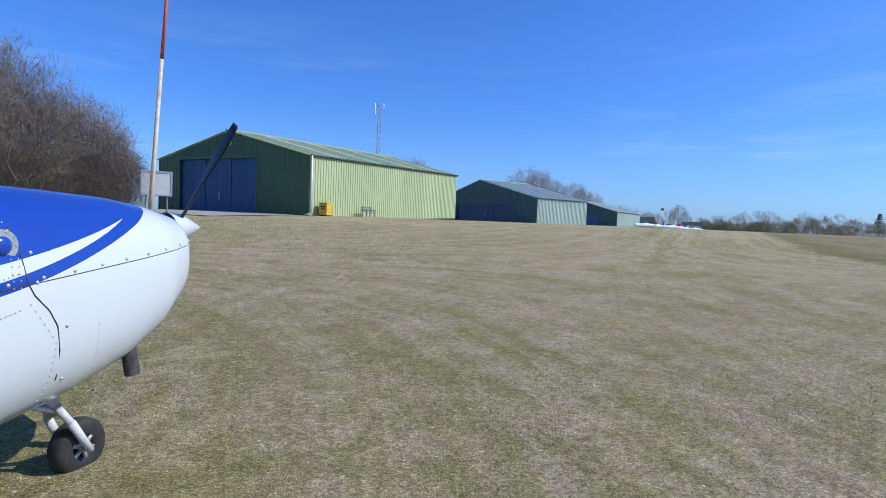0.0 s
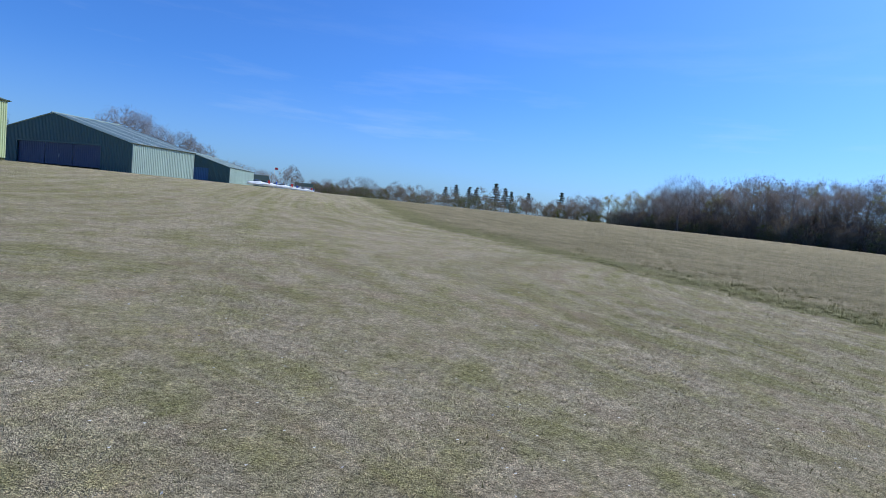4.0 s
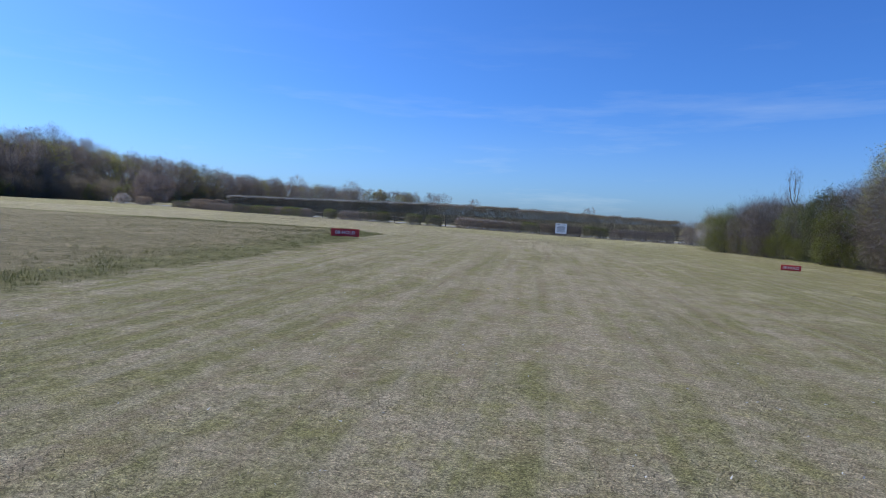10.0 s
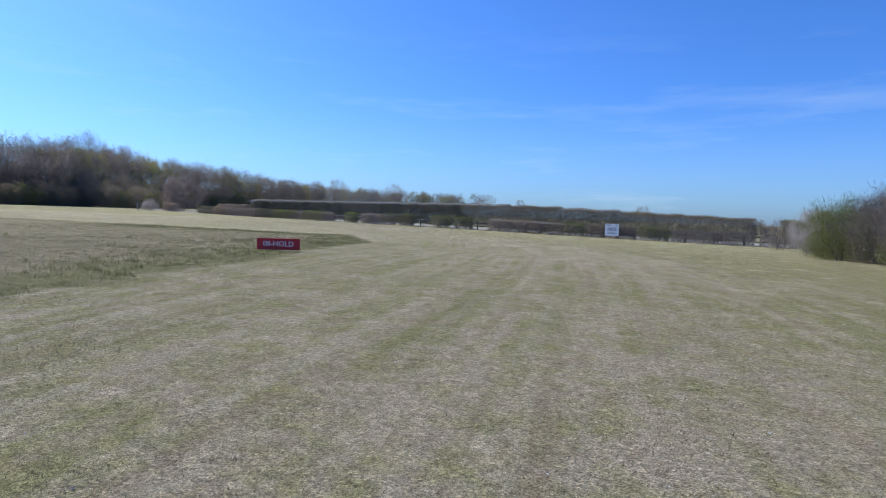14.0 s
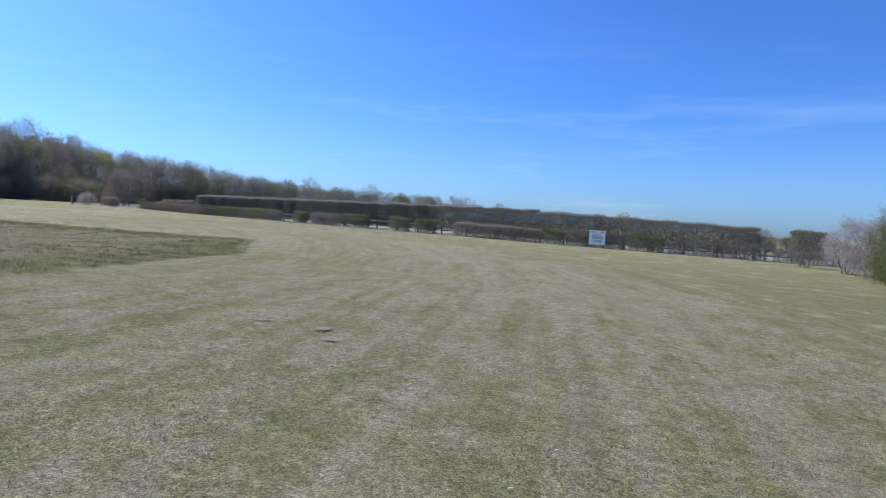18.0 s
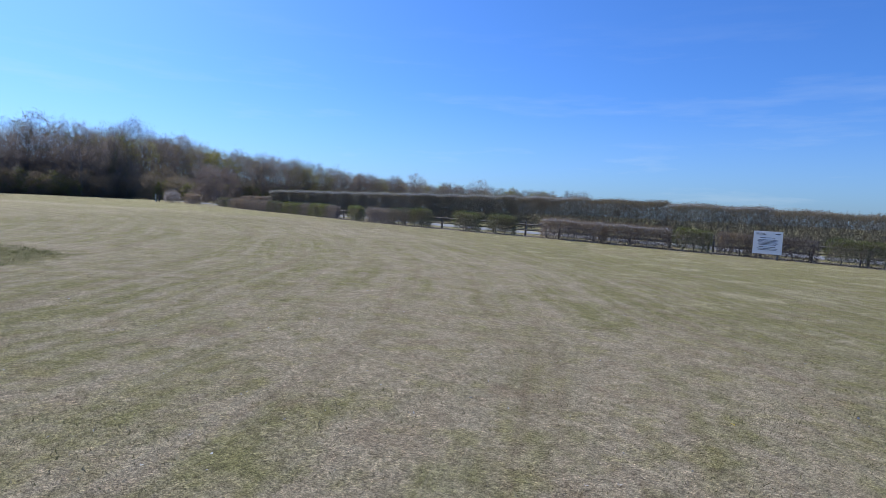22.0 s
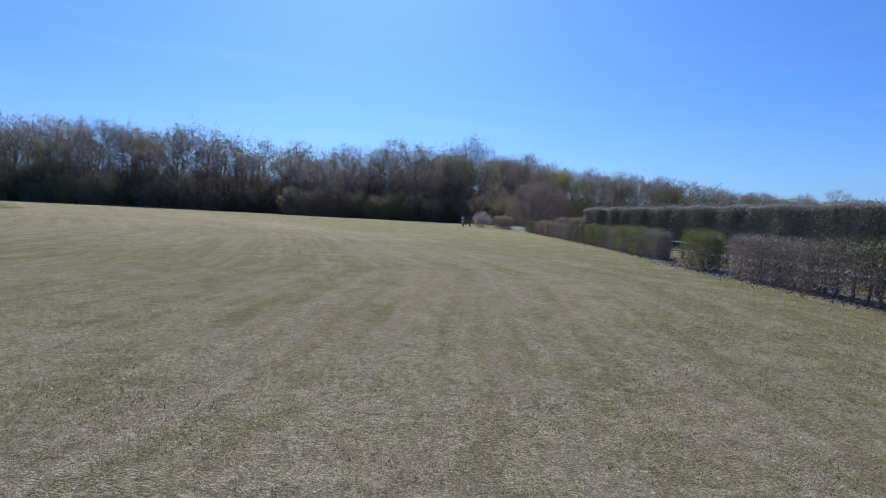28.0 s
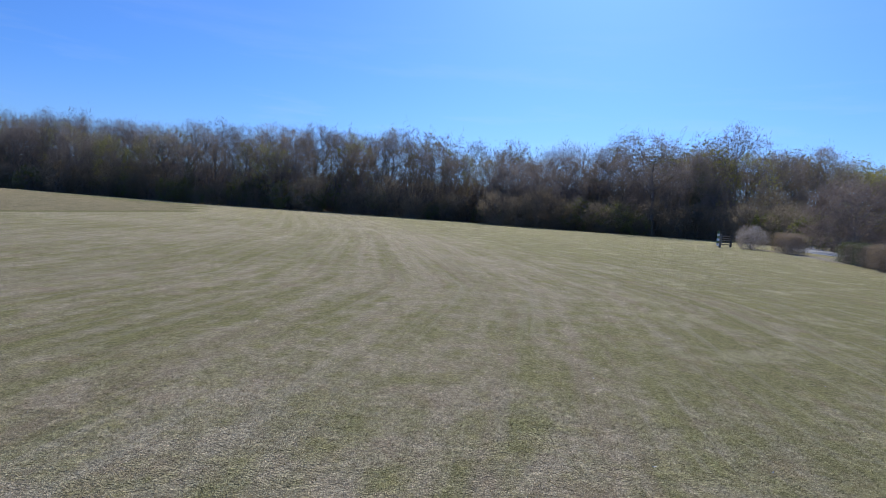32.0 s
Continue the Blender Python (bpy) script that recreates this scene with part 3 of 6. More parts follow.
# ---- trees ----
class Growth:
    """Limbs as tapered prisms, and twigs and leaves as small loose pieces."""

    def __init__(self, seed):
        self.r, self.tris, self.twigs, self.leaves, self.tips = random.Random(seed), [], [], [], []

    def jitter(self, s):
        return Vector((self.r.gauss(0, s), self.r.gauss(0, s), self.r.gauss(0, s)))

    def prism(self, a, b, r0, r1, n=3):
        d = (b - a).normalized()
        s = d.orthogonal().normalized()
        t = d.cross(s)
        ra = [a + (s * math.cos(k * math.tau / n) + t * math.sin(k * math.tau / n)) * r0 for k in range(n)]
        rb = [b + (s * math.cos(k * math.tau / n) + t * math.sin(k * math.tau / n)) * r1 for k in range(n)]
        for k in range(n):
            j = (k + 1) % n
            self.tris += [(ra[k], ra[j], rb[j]), (ra[k], rb[j], rb[k])]

    def bough(self, a, b, r0, r1, bend, steps, flat=False):
        """A curved, tapering limb from a to b; gives back the points along it."""
        mid = a.lerp(b, 0.5) + bend
        pts = []
        for i in range(steps + 1):
            u = i / steps
            p = a * (1 - u) ** 2 + mid * (2 * u * (1 - u)) + b * u ** 2
            pts.append(p + self.jitter(0.03 * (b - a).length) if 0 < i < steps else p)
        for i, (p, q) in enumerate(zip(pts, pts[1:])):
            ra, rb = r0 + (r1 - r0) * i / steps, r0 + (r1 - r0) * (i + 1) / steps
            if flat:
                s = (q - p).cross(self.jitter(1)).normalized()
                self.tris += [(p - s * ra, p + s * ra, q + s * rb), (p - s * ra, q + s * rb, q - s * rb)]
            else:
                self.prism(p, q, ra, rb, 5 if ra > 0.10 else 4 if ra > 0.04 else 3)
        return pts

    def fan(self, a, b, n, length, width, spread, haze, up=0.15):
        """Fine twigs about the last stretch of a limb."""
        d = (b - a).normalized()
        for _ in range(n):
            p = a.lerp(b, self.r.uniform(0.0, 1.0)) + self.jitter(haze)
            w = (d + self.jitter(spread) + Vector((0, 0, up))).normalized()
            s = w.cross(self.jitter(1)).normalized() * width * self.r.uniform(0.6, 1.3)
            self.twigs.append((p - s, p + s, p + w * length * self.r.uniform(0.45, 1.25)))

    def spread_crown(self, spine, centre, radii, counts, r, spray, length, width, lump=0.16, low=-0.55, spread=0.8, haze=0.1):
        """Limbs, boughs and twigs that fill a rounded, lumpy crown. spine: where the limbs spring from, low to high."""
        c, (n1, n2, n3), off = Vector(centre), counts, self.r.uniform(0, math.tau)
        place = lambda d, k: c + Vector((d.x * radii[0], d.y * radii[1], d.z * radii[2])) * k  # noqa: E731
        for i in range(n1):
            z = 1 - (1 - low) * (i + 0.5) / n1
            a, h = off + 2.39996 * i + self.r.uniform(-0.25, 0.25), math.sqrt(max(0.0, 1 - z * z))
            d1, f = Vector((h * math.cos(a), h * math.sin(a), z)), self.r.uniform(1 - lump, 1 + lump)
            e1 = place(d1, 0.56 * f)
            s1 = spine[min(len(spine) - 1, int((z - low) / (1 - low) * len(spine)))]
            run = (e1 - s1).length
            p1 = self.bough(s1, e1, r * (0.7 + 0.3 * h), r * 0.42, Vector((d1.x, d1.y, -0.25)) * 0.16 * run, 5)
            for _ in range(n2):
                d2 = (d1 + self.jitter(0.40)).normalized()
                s2, e2 = p1[self.r.randint(2, 5)], place(d2, 0.80 * f * self.r.uniform(0.90, 1.08))
                p2 = self.bough(s2, e2, r * 0.36, r * 0.17, self.jitter(0.09 * (e2 - s2).length), 3)
                for _ in range(n3):
                    d3 = (d2 + self.jitter(0.24)).normalized()
                    s3, e3 = p2[self.r.randint(1, 3)], place(d3, f * self.r.uniform(0.84, 1.05))
                    m3 = s3.lerp(e3, 0.45)
                    self.bough(s3, e3, r * 0.14, r * 0.05, Vector((0, 0, 0)), 1, True)
                    self.tips.append((m3, e3))
                    self.fan(m3, e3, spray, length, width, spread, haze)

    def leaf(self, n, size, cloud):
        """Leaves about the ends of the boughs."""
        for _ in range(n):
            p, q = self.r.choice(self.tips)
            a = p.lerp(q, self.r.uniform(0, 1.15)) + self.jitter(cloud)
            u, v = self.jitter(1).normalized() * size * self.r.uniform(0.6, 1.3), self.jitter(1).normalized() * size * self.r.uniform(0.6, 1.3)
            self.leaves.append((a - u * 0.5, a + u * 0.5, a + v))

    def ivy(self, n, spine, size, cloud):
        """Ivy about the stem."""
        for _ in range(n):
            k = self.r.randrange(len(spine) - 1)
            a = spine[k].lerp(spine[k + 1], self.r.random()) + self.jitter(cloud)
            u, v = self.jitter(1).normalized() * size, self.jitter(1).normalized() * size
            self.leaves.append((a - u * 0.5, a + u * 0.5, a + v))


def arr(tris):
    return np.array([[tuple(v) for v in t] for t in tris], dtype=np.float32).reshape(-1, 3, 3)


def plant_type(name, label, category, g, bark_m, twig_m, leaf_m, group):
    t = thing(name, label, category, group)
    part("trunk", tri_mesh("trunk", arr(g.tris), bark_m), None, t)
    if g.twigs:
        tagged(part("twigwork", tri_mesh("twigwork", arr(g.twigs), twig_m), None, t), kind="stuff")
    if g.leaves:
        tagged(part("crown", tri_mesh("crown", arr(g.leaves), leaf_m), None, t), kind="stuff")
    return t


def tree_type(seed, h, bare, wide=0.28, tall=0.44, leaf_m=None, leaves=0, leaf_size=0.13, cloud=0.22, ivy=0, twig_m=None, bark_m=None, label="", group="wood edge", counts=(9, 6, 5), spray=18, length=0.62, width=0.024, r0=0.26, lump=0.16, low=-0.6, haze=0.33):
    """A broad-leaved tree of height h, bare of limbs below that share of it."""
    g = Growth(seed)
    p, d, r = Vector((0, 0, -0.3)), Vector((0, 0, 1)), r0 * h / 16
    spine, stem, n = [], [p.copy()], 8
    for i in range(n):
        d = (d + Vector((g.r.gauss(0, 0.07), g.r.gauss(0, 0.07), 0.12))).normalized()
        q = p + d * (h * 0.70 / n)
        g.prism(p, q, r, r * 0.87, 6)
        p, r = q, r * 0.87
        stem.append(p.copy())
        if (i + 1) / n * 0.70 >= bare:
            spine.append(p.copy())
    g.spread_crown(spine, (p.x * 0.6, p.y * 0.6, h * (1 - tall)), (wide * h, wide * h, tall * h * 0.97), counts, r0 * h / 16 * 0.42, spray, length, width, lump, low, 0.8, haze)
    if leaves:
        g.leaf(leaves, leaf_size, cloud)
    if ivy:
        g.ivy(ivy, stem, leaf_size, 0.045 * h)
    return plant_type("tree", label, "tree", g, bark_m or bark, twig_m or twig, leaf_m, group)


def shrub_type(seed, h, w, leaf_m=None, leaves=0, leaf_size=0.08, cloud=0.14, twig_m=None, bark_m=None, label="", name="shrub", group="scrub", counts=(9, 5, 4), spray=14, length=0.45, width=0.008, r=0.035, lump=0.2, haze=0.12):
    """A many-stemmed bush, as wide as w, branching from the ground."""
    g = Growth(seed)
    feet = [Vector((g.r.gauss(0, 0.10) * w, g.r.gauss(0, 0.10) * w, -0.1)) for _ in range(6)]
    g.spread_crown(feet, (0, 0, h * 0.46), (w * 0.5, w * 0.5, h * 0.54), counts, r, spray, length, width, lump, -0.75, 0.7, haze)
    if leaves:
        g.leaf(leaves, leaf_size, cloud)
    return plant_type(name, label, "shrub", g, bark_m or bark, twig_m or twig, leaf_m, group)


def conifer_type(seed, h, label):
    g = Growth(seed)
    g.prism(Vector((0, 0, -0.2)), Vector((0, 0, h)), 0.22, 0.03, 6)
    z = h * 0.34
    while z < h * 0.985:
        reach = (0.25 + 0.09 * g.r.random()) * h * (1 - z / h) ** 0.9 + 0.15
        for k in range(6):
            a = g.r.uniform(0, math.tau)
            e = Vector((math.cos(a) * reach * g.r.uniform(0.7, 1.1), math.sin(a) * reach * g.r.uniform(0.7, 1.1), z - reach * 0.18))
            s = Vector((0, 0, z))
            g.prism(s, e, 0.05, 0.01)
            for i in range(22):
                p = s.lerp(e, g.r.uniform(0.15, 1.05)) + g.jitter(0.13)
                u, v = g.jitter(1).normalized() * 0.36, g.jitter(1).normalized() * 0.36
                g.leaves.append((p - u * 0.5, p + u * 0.5, p + v))
        z += h * 0.075
    return plant_type("conifer", label, "conifer", g, bark, twig, needle, "conifers by the strip")


def put(proto, x, y, s=1.0, turn=None, dz=0.0, squash=1.0):
    m = pose(x, y, ground(x, y) + dz, 0, 0, rng.uniform(0, 360) if turn is None else turn)
    ob = copy_thing(proto, m)
    ob.scale = (s * squash, s * squash, s)
    return ob


def drop(proto):
    """Take the pattern itself away once its copies stand."""
    for o in (*proto.children_recursive, proto):
        bpy.data.objects.remove(o)


far_bits = []


def put_far(proto, x, y, s=1.0, keep=0.26, squash=1.0):
    """A tree of the joined far wood: the pattern's limbs and a share of its twigs, turned and scaled."""
    m = np.array(pose(x, y, ground(x, y), 0, 0, rng.uniform(0, 360)))
    for ch in proto.children:
        n = len(ch.data.vertices)
        co = np.empty(n * 3, np.float32)
        ch.data.vertices.foreach_get("co", co)
        t = co.reshape(-1, 3, 3)
        t = t[rng.random(len(t)) < keep] if ch.name.split(".")[0] != "trunk" else t[: len(t) // 6]
        if ch.name.split(".")[0] != "trunk":
            mid_ = t.mean(1, keepdims=True)
            t = mid_ + (t - mid_) * 1.5
        t = t * np.array([s * squash, s * squash, s], np.float32)
        far_bits.append((ch.data.materials[0], (t @ m[:3, :3].T + m[:3, 3]).astype(np.float32)))


def far_wood(name, label):
    mats = list(dict.fromkeys(b[0] for b in far_bits))
    me = tri_mesh(name, np.concatenate([b[1] for b in far_bits]), mats, np.concatenate([np.full(len(b[1]), mats.index(b[0])) for b in far_bits]))
    far_bits.clear()
    return tagged(new(name, me), label, "wood", kind="stuff")


bare_trees = [tree_type(11 + i, 16, 0.16 + 0.05 * (i % 3), 0.33 + 0.03 * (i % 3), 0.44 + 0.02 * (i % 2), label="bare leafless woodland tree with fine grey-brown twigs") for i in range(4)]
bud_trees = [tree_type(31 + i, 15, 0.14, 0.33, 0.45, leaf_brown, 2000, 0.17, label="woodland tree in reddish-brown bud") for i in range(2)]
leaf_trees = [tree_type(41 + i, 15, 0.12, 0.32 + 0.03 * i, 0.46, leaf_spring, 2800, 0.23, spray=8, label="woodland tree in first yellow-green leaf") for i in range(2)]
ivy_trees = [tree_type(51, 14, 0.14, 0.20, 0.44, leaf_dark, 700, 0.16, ivy=2600, label="woodland tree hung with dark ivy")]
dark_shrubs = [shrub_type(61 + i, 4.4, 4.6, leaf_brown, 700, 0.15, twig_m=twig_brown, length=0.55, width=0.021, spray=14, haze=0.3, label="bare brown thicket at the edge of the wood", group="wood edge") for i in range(2)]
green_shrubs = [shrub_type(71 + i, 3.8, 4.0, leaf_olive, 1800, 0.18, length=0.5, width=0.02, spray=8, haze=0.3, label="olive-green shrub at the edge of the wood", group="wood edge") for i in range(2)]

EDGE = [(160, -98), (164, -80), (166, -40), (168, 0), (170, 50), (176, 100), (184, 134)]


def along(line, step):
    for (ax, ay), (bx, by) in zip(line, line[1:]):
        s = math.hypot(bx - ax, by - ay)
        for k in range(int(s / step)):
            u = (k + 0.5) * step / s
            yield ax + (bx - ax) * u, ay + (by - ay) * u, (by - ay) / s, -(bx - ax) / s


for row, (back, step) in enumerate(((3.0, 5.4), (9.0, 4.8), (16.0, 4.4), (25.0, 4.4))):
    for x, y, ox, oy in along(EDGE, step):
        x, y = x + ox * back + rng.uniform(-2, 2), y + oy * back + rng.uniform(-2, 2)
        kind = rng.random()
        if kind < 0.62:
            t = bare_trees[rng.integers(4)]
        elif kind < 0.80:
            t = bud_trees[rng.integers(2)]
        elif kind < 0.93:
            t = leaf_trees[rng.integers(2)]
        else:
            t = ivy_trees[0]
        fade = 1.04 if y < -48 else 1.17 if y < 45 else 1.23 if y < 96 else 1.02
        (put if row < 2 else put_far)(t, x, y, rng.uniform(0.92, 1.07) * fade * (0.76, 0.94, 1.03, 1.10)[row])
for x, y, s in ((187, 137, 0.86), (181, 141, 0.62), (188, 144, 0.78), (180, 149, 0.55), (186, 153, 0.68), (177, 158, 0.50), (183, 162, 0.60), (172, 167, 0.46), (178, 172, 0.55), (168, 178, 0.45), (190, 160, 0.70), (194, 150, 0.80)):
    put((bare_trees + bud_trees + leaf_trees)[rng.integers(8)], x, y, s)
for x, y, ox, oy in along(EDGE, 1.7):
    t = (dark_shrubs[rng.integers(2)] if rng.random() < 0.62 else green_shrubs[rng.integers(2)])
    put(t, x + ox * rng.uniform(-1.5, 2.5), y + oy * rng.uniform(-1.5, 2.5), rng.uniform(0.7, 1.6))
for x, y, ox, oy in along(EDGE, 2.6):
    put_far(dark_shrubs[rng.integers(2)], x + ox * rng.uniform(8, 22), y + oy * rng.uniform(8, 22), rng.uniform(1.2, 2.0))
# the wood runs on to the south behind the lane
for row, (back, step) in enumerate(((0.0, 4.4), (7.0, 4.8), (14.0, 5.5), (24.0, 6.5))):
    for x, y, ox, oy in along([(163, -97), (180, -112), (196, -150), (205, -200), (229, -290), (206, -340), (178, -356)], step):
        t = (bare_trees + bud_trees)[rng.integers(6)] if rng.random() < 0.55 else leaf_trees[rng.integers(2)]
        (put if row < 1 else put_far)(t, x - ox * back + rng.uniform(-3, 3), y - oy * back + rng.uniform(-3, 3), rng.uniform(0.92, 1.15) * (1.10 - 0.06 * smooth((-y - 110) / 60) + 0.04 * row if y > -210 else 0.95))


def undergrowth(line, n, d0, d1, sign, top):
    """Bramble and saplings deep inside the wood, too thick to see through."""
    pts = list(along(line, 1.0))
    k = rng.integers(0, len(pts), n)
    q = np.array(pts)[k]
    b = rng.uniform(d0, d1, n) * sign
    x, y = q[:, 0] + q[:, 2] * b + rng.normal(0, 0.5, n), q[:, 1] + q[:, 3] * b + rng.normal(0, 0.5, n)
    p = np.c_[x, y, land(x, y) + top * rng.random(n) ** 1.4]
    u, v = rng.normal(0, 1, (n, 3)), rng.normal(0, 1, (n, 3))
    s = 0.42 * rng.uniform(0.5, 1.4, (n, 1))
    u, v = u / np.linalg.norm(u, axis=1, keepdims=True) * s, v / np.linalg.norm(v, axis=1, keepdims=True) * s
    far_bits.append((leaf_brown, np.stack([p - u * 0.5, p + u * 0.5, p + v * 1.2], 1).astype(np.float32)))


for x, y, s in ((160.5, -66.5, 0.8), (161, -71, 0.85), (162, -80.5, 0.85), (167, -81, 1.05), (172, -83, 1.15), (164, -84.5, 0.95), (161, -88, 0.85), (158.5, -95, 0.8), (163, -63, 0.85), (167, -61, 0.95), (166, -66, 1.0), (168, -72, 1.05), (172, -69, 1.15), (171, -78, 1.1), (164, -77, 0.9), (166, -84, 1.0), (170, -90, 1.15), (163, -93, 0.95), (168, -97, 1.1)):
    put(bare_trees[rng.integers(4)], x, y, s * 0.80)
for x, y, s in ((157, -60, 1.3), (156.5, -63.5, 1.1), (157.5, -67, 1.4), (156, -70, 1.2), (157, -73, 1.35), (156, -76.5, 1.1), (155.5, -79, 1.3), (156, -82.5, 1.0), (155, -85, 1.2), (154.5, -88, 1.05), (155.5, -91, 1.25), (153.5, -94, 1.1), (152, -97, 1.3), (148, -99, 1.2), (144, -100.5, 1.3), (139, -101.5, 1.2), (135, -102, 1.0)):
    put((dark_shrubs + green_shrubs + dark_shrubs)[rng.integers(6)], x + rng.uniform(-1, 1), y, s)
undergrowth(EDGE, 30000, 12, 33, 1, 8.0)
undergrowth(EDGE[:3], 26000, 3, 16, 1, 7.0)
undergrowth([(163, -97), (180, -112), (196, -150), (205, -200)], 16000, 8, 20, -1, 6.0)
k_ = 34000
pts_ = np.array(list(along(EDGE, 1.0)))
q_ = pts_[rng.integers(0, len(pts_), k_)]
b_ = rng.uniform(-1.5, 7.0, k_)
xs_, ys_ = q_[:, 0] + q_[:, 2] * b_ + rng.normal(0, 0.4, k_), q_[:, 1] + q_[:, 3] * b_ + rng.normal(0, 0.4, k_)
crest = 3.6 + 1.6 * np.sin(ys_ * 0.41) + 1.1 * np.sin(ys_ * 0.97 + xs_) + 0.45 * b_
base_ = np.c_[xs_, ys_, land(xs_, ys_) + crest * rng.random(k_)]
wide_ = rng.normal(0, 0.085, (k_, 3)) * (1, 1, 0.4)
rise_ = rng.normal(0, 0.34, (k_, 3)) + (0, 0, 0.75)
far_bits.append((twig, np.stack([base_ - wide_, base_ + wide_, base_ + rise_], 1).astype(np.float32)))
for x, y, ox, oy in along(EDGE, 2.4):
    put_far(dark_shrubs[rng.integers(2)], x + ox * rng.uniform(26, 40), y + oy * rng.uniform(26, 40), rng.uniform(1.7, 2.4))
for x, y, ox, oy in along([(160, -99), (180, -114), (196, -152), (205, -202), (229, -290)], 2.6):
    for back in (9, 22):
        put_far(dark_shrubs[rng.integers(2)], x - ox * (back + rng.uniform(0, 6)), y - oy * (back + rng.uniform(0, 6)), rng.uniform(1.4, 2.2))
far_wood("far_wood", "deeper ranks of the leafless grey-brown wood")
for x, y, ox, oy in along([(150, -102), (163, -104), (180, -118), (196, -155), (205, -205)], 3.0):
    put((dark_shrubs + green_shrubs)[rng.integers(4)], x + rng.uniform(-2, 2), y + rng.uniform(-2, 2), rng.uniform(0.8, 1.8))


# ---- hedges ----
def scatter_on(n, centre, half, size, jit=0.12, faces=(1, 1, 1.2)):
    """Small loose triangles about the outside of a clipped block (ends, sides, top)."""
    hx, hy, hz = half
    area = np.array([hy * hz * faces[0], hx * hz * faces[1], hx * hy * faces[2]])
    which = rng.choice(3, n, p=area / area.sum())
    p = rng.uniform(-1, 1, (n, 3)) * (hx, hy, hz)
    sgn = rng.choice((-1, 1), n)
    for k, h in enumerate((hx, hy, hz)):
        sel = which == k
        p[sel, k] = h * (sgn[sel] if k < 2 else 1)
    # rounded, uneven outline
    r = np.clip((np.abs(p[:, 1]) / hy) ** 2 + (np.maximum(p[:, 2], 0) / hz) ** 2 - 1, 0, 1)
    p *= (1 - 0.10 * r)[:, None] * (1, 1, 1)
    p[:, 1] += 0.10 * np.sin(p[:, 0] * 1.9 + centre[0]) * np.sign(p[:, 1])
    p[:, 2] += 0.06 * np.sin(p[:, 0] * 1.3 + centre[0] * 2)
    p += rng.normal(0, jit, (n, 3))
    u, v = rng.normal(0, 1, (n, 3)), rng.normal(0, 1, (n, 3))
    s = size * rng.uniform(0.5, 1.4, (n, 1))
    u, v = u / np.linalg.norm(u, axis=1, keepdims=True) * s, v / np.linalg.norm(v, axis=1, keepdims=True) * s
    p = p + centre
    return np.stack([p - u * 0.5, p + u * 0.5, p + v], 1)


def sticks(n, centre, half, length, width, lean=0.5, bias=1.0):
    p = rng.uniform(-1, 1, (n, 3)) * half + centre
    d = rng.normal(0, lean, (n, 3)) + (0, 0, bias)
    d /= np.linalg.norm(d, axis=1, keepdims=True)
    s = np.cross(d, rng.normal(0, 1, (n, 3)))
    s /= np.linalg.norm(s, axis=1, keepdims=True) + 1e-9
    ln = length * rng.uniform(0.5, 1.3, (n, 1))
    return np.stack([p - s * width, p + s * width, p + d * ln], 1)


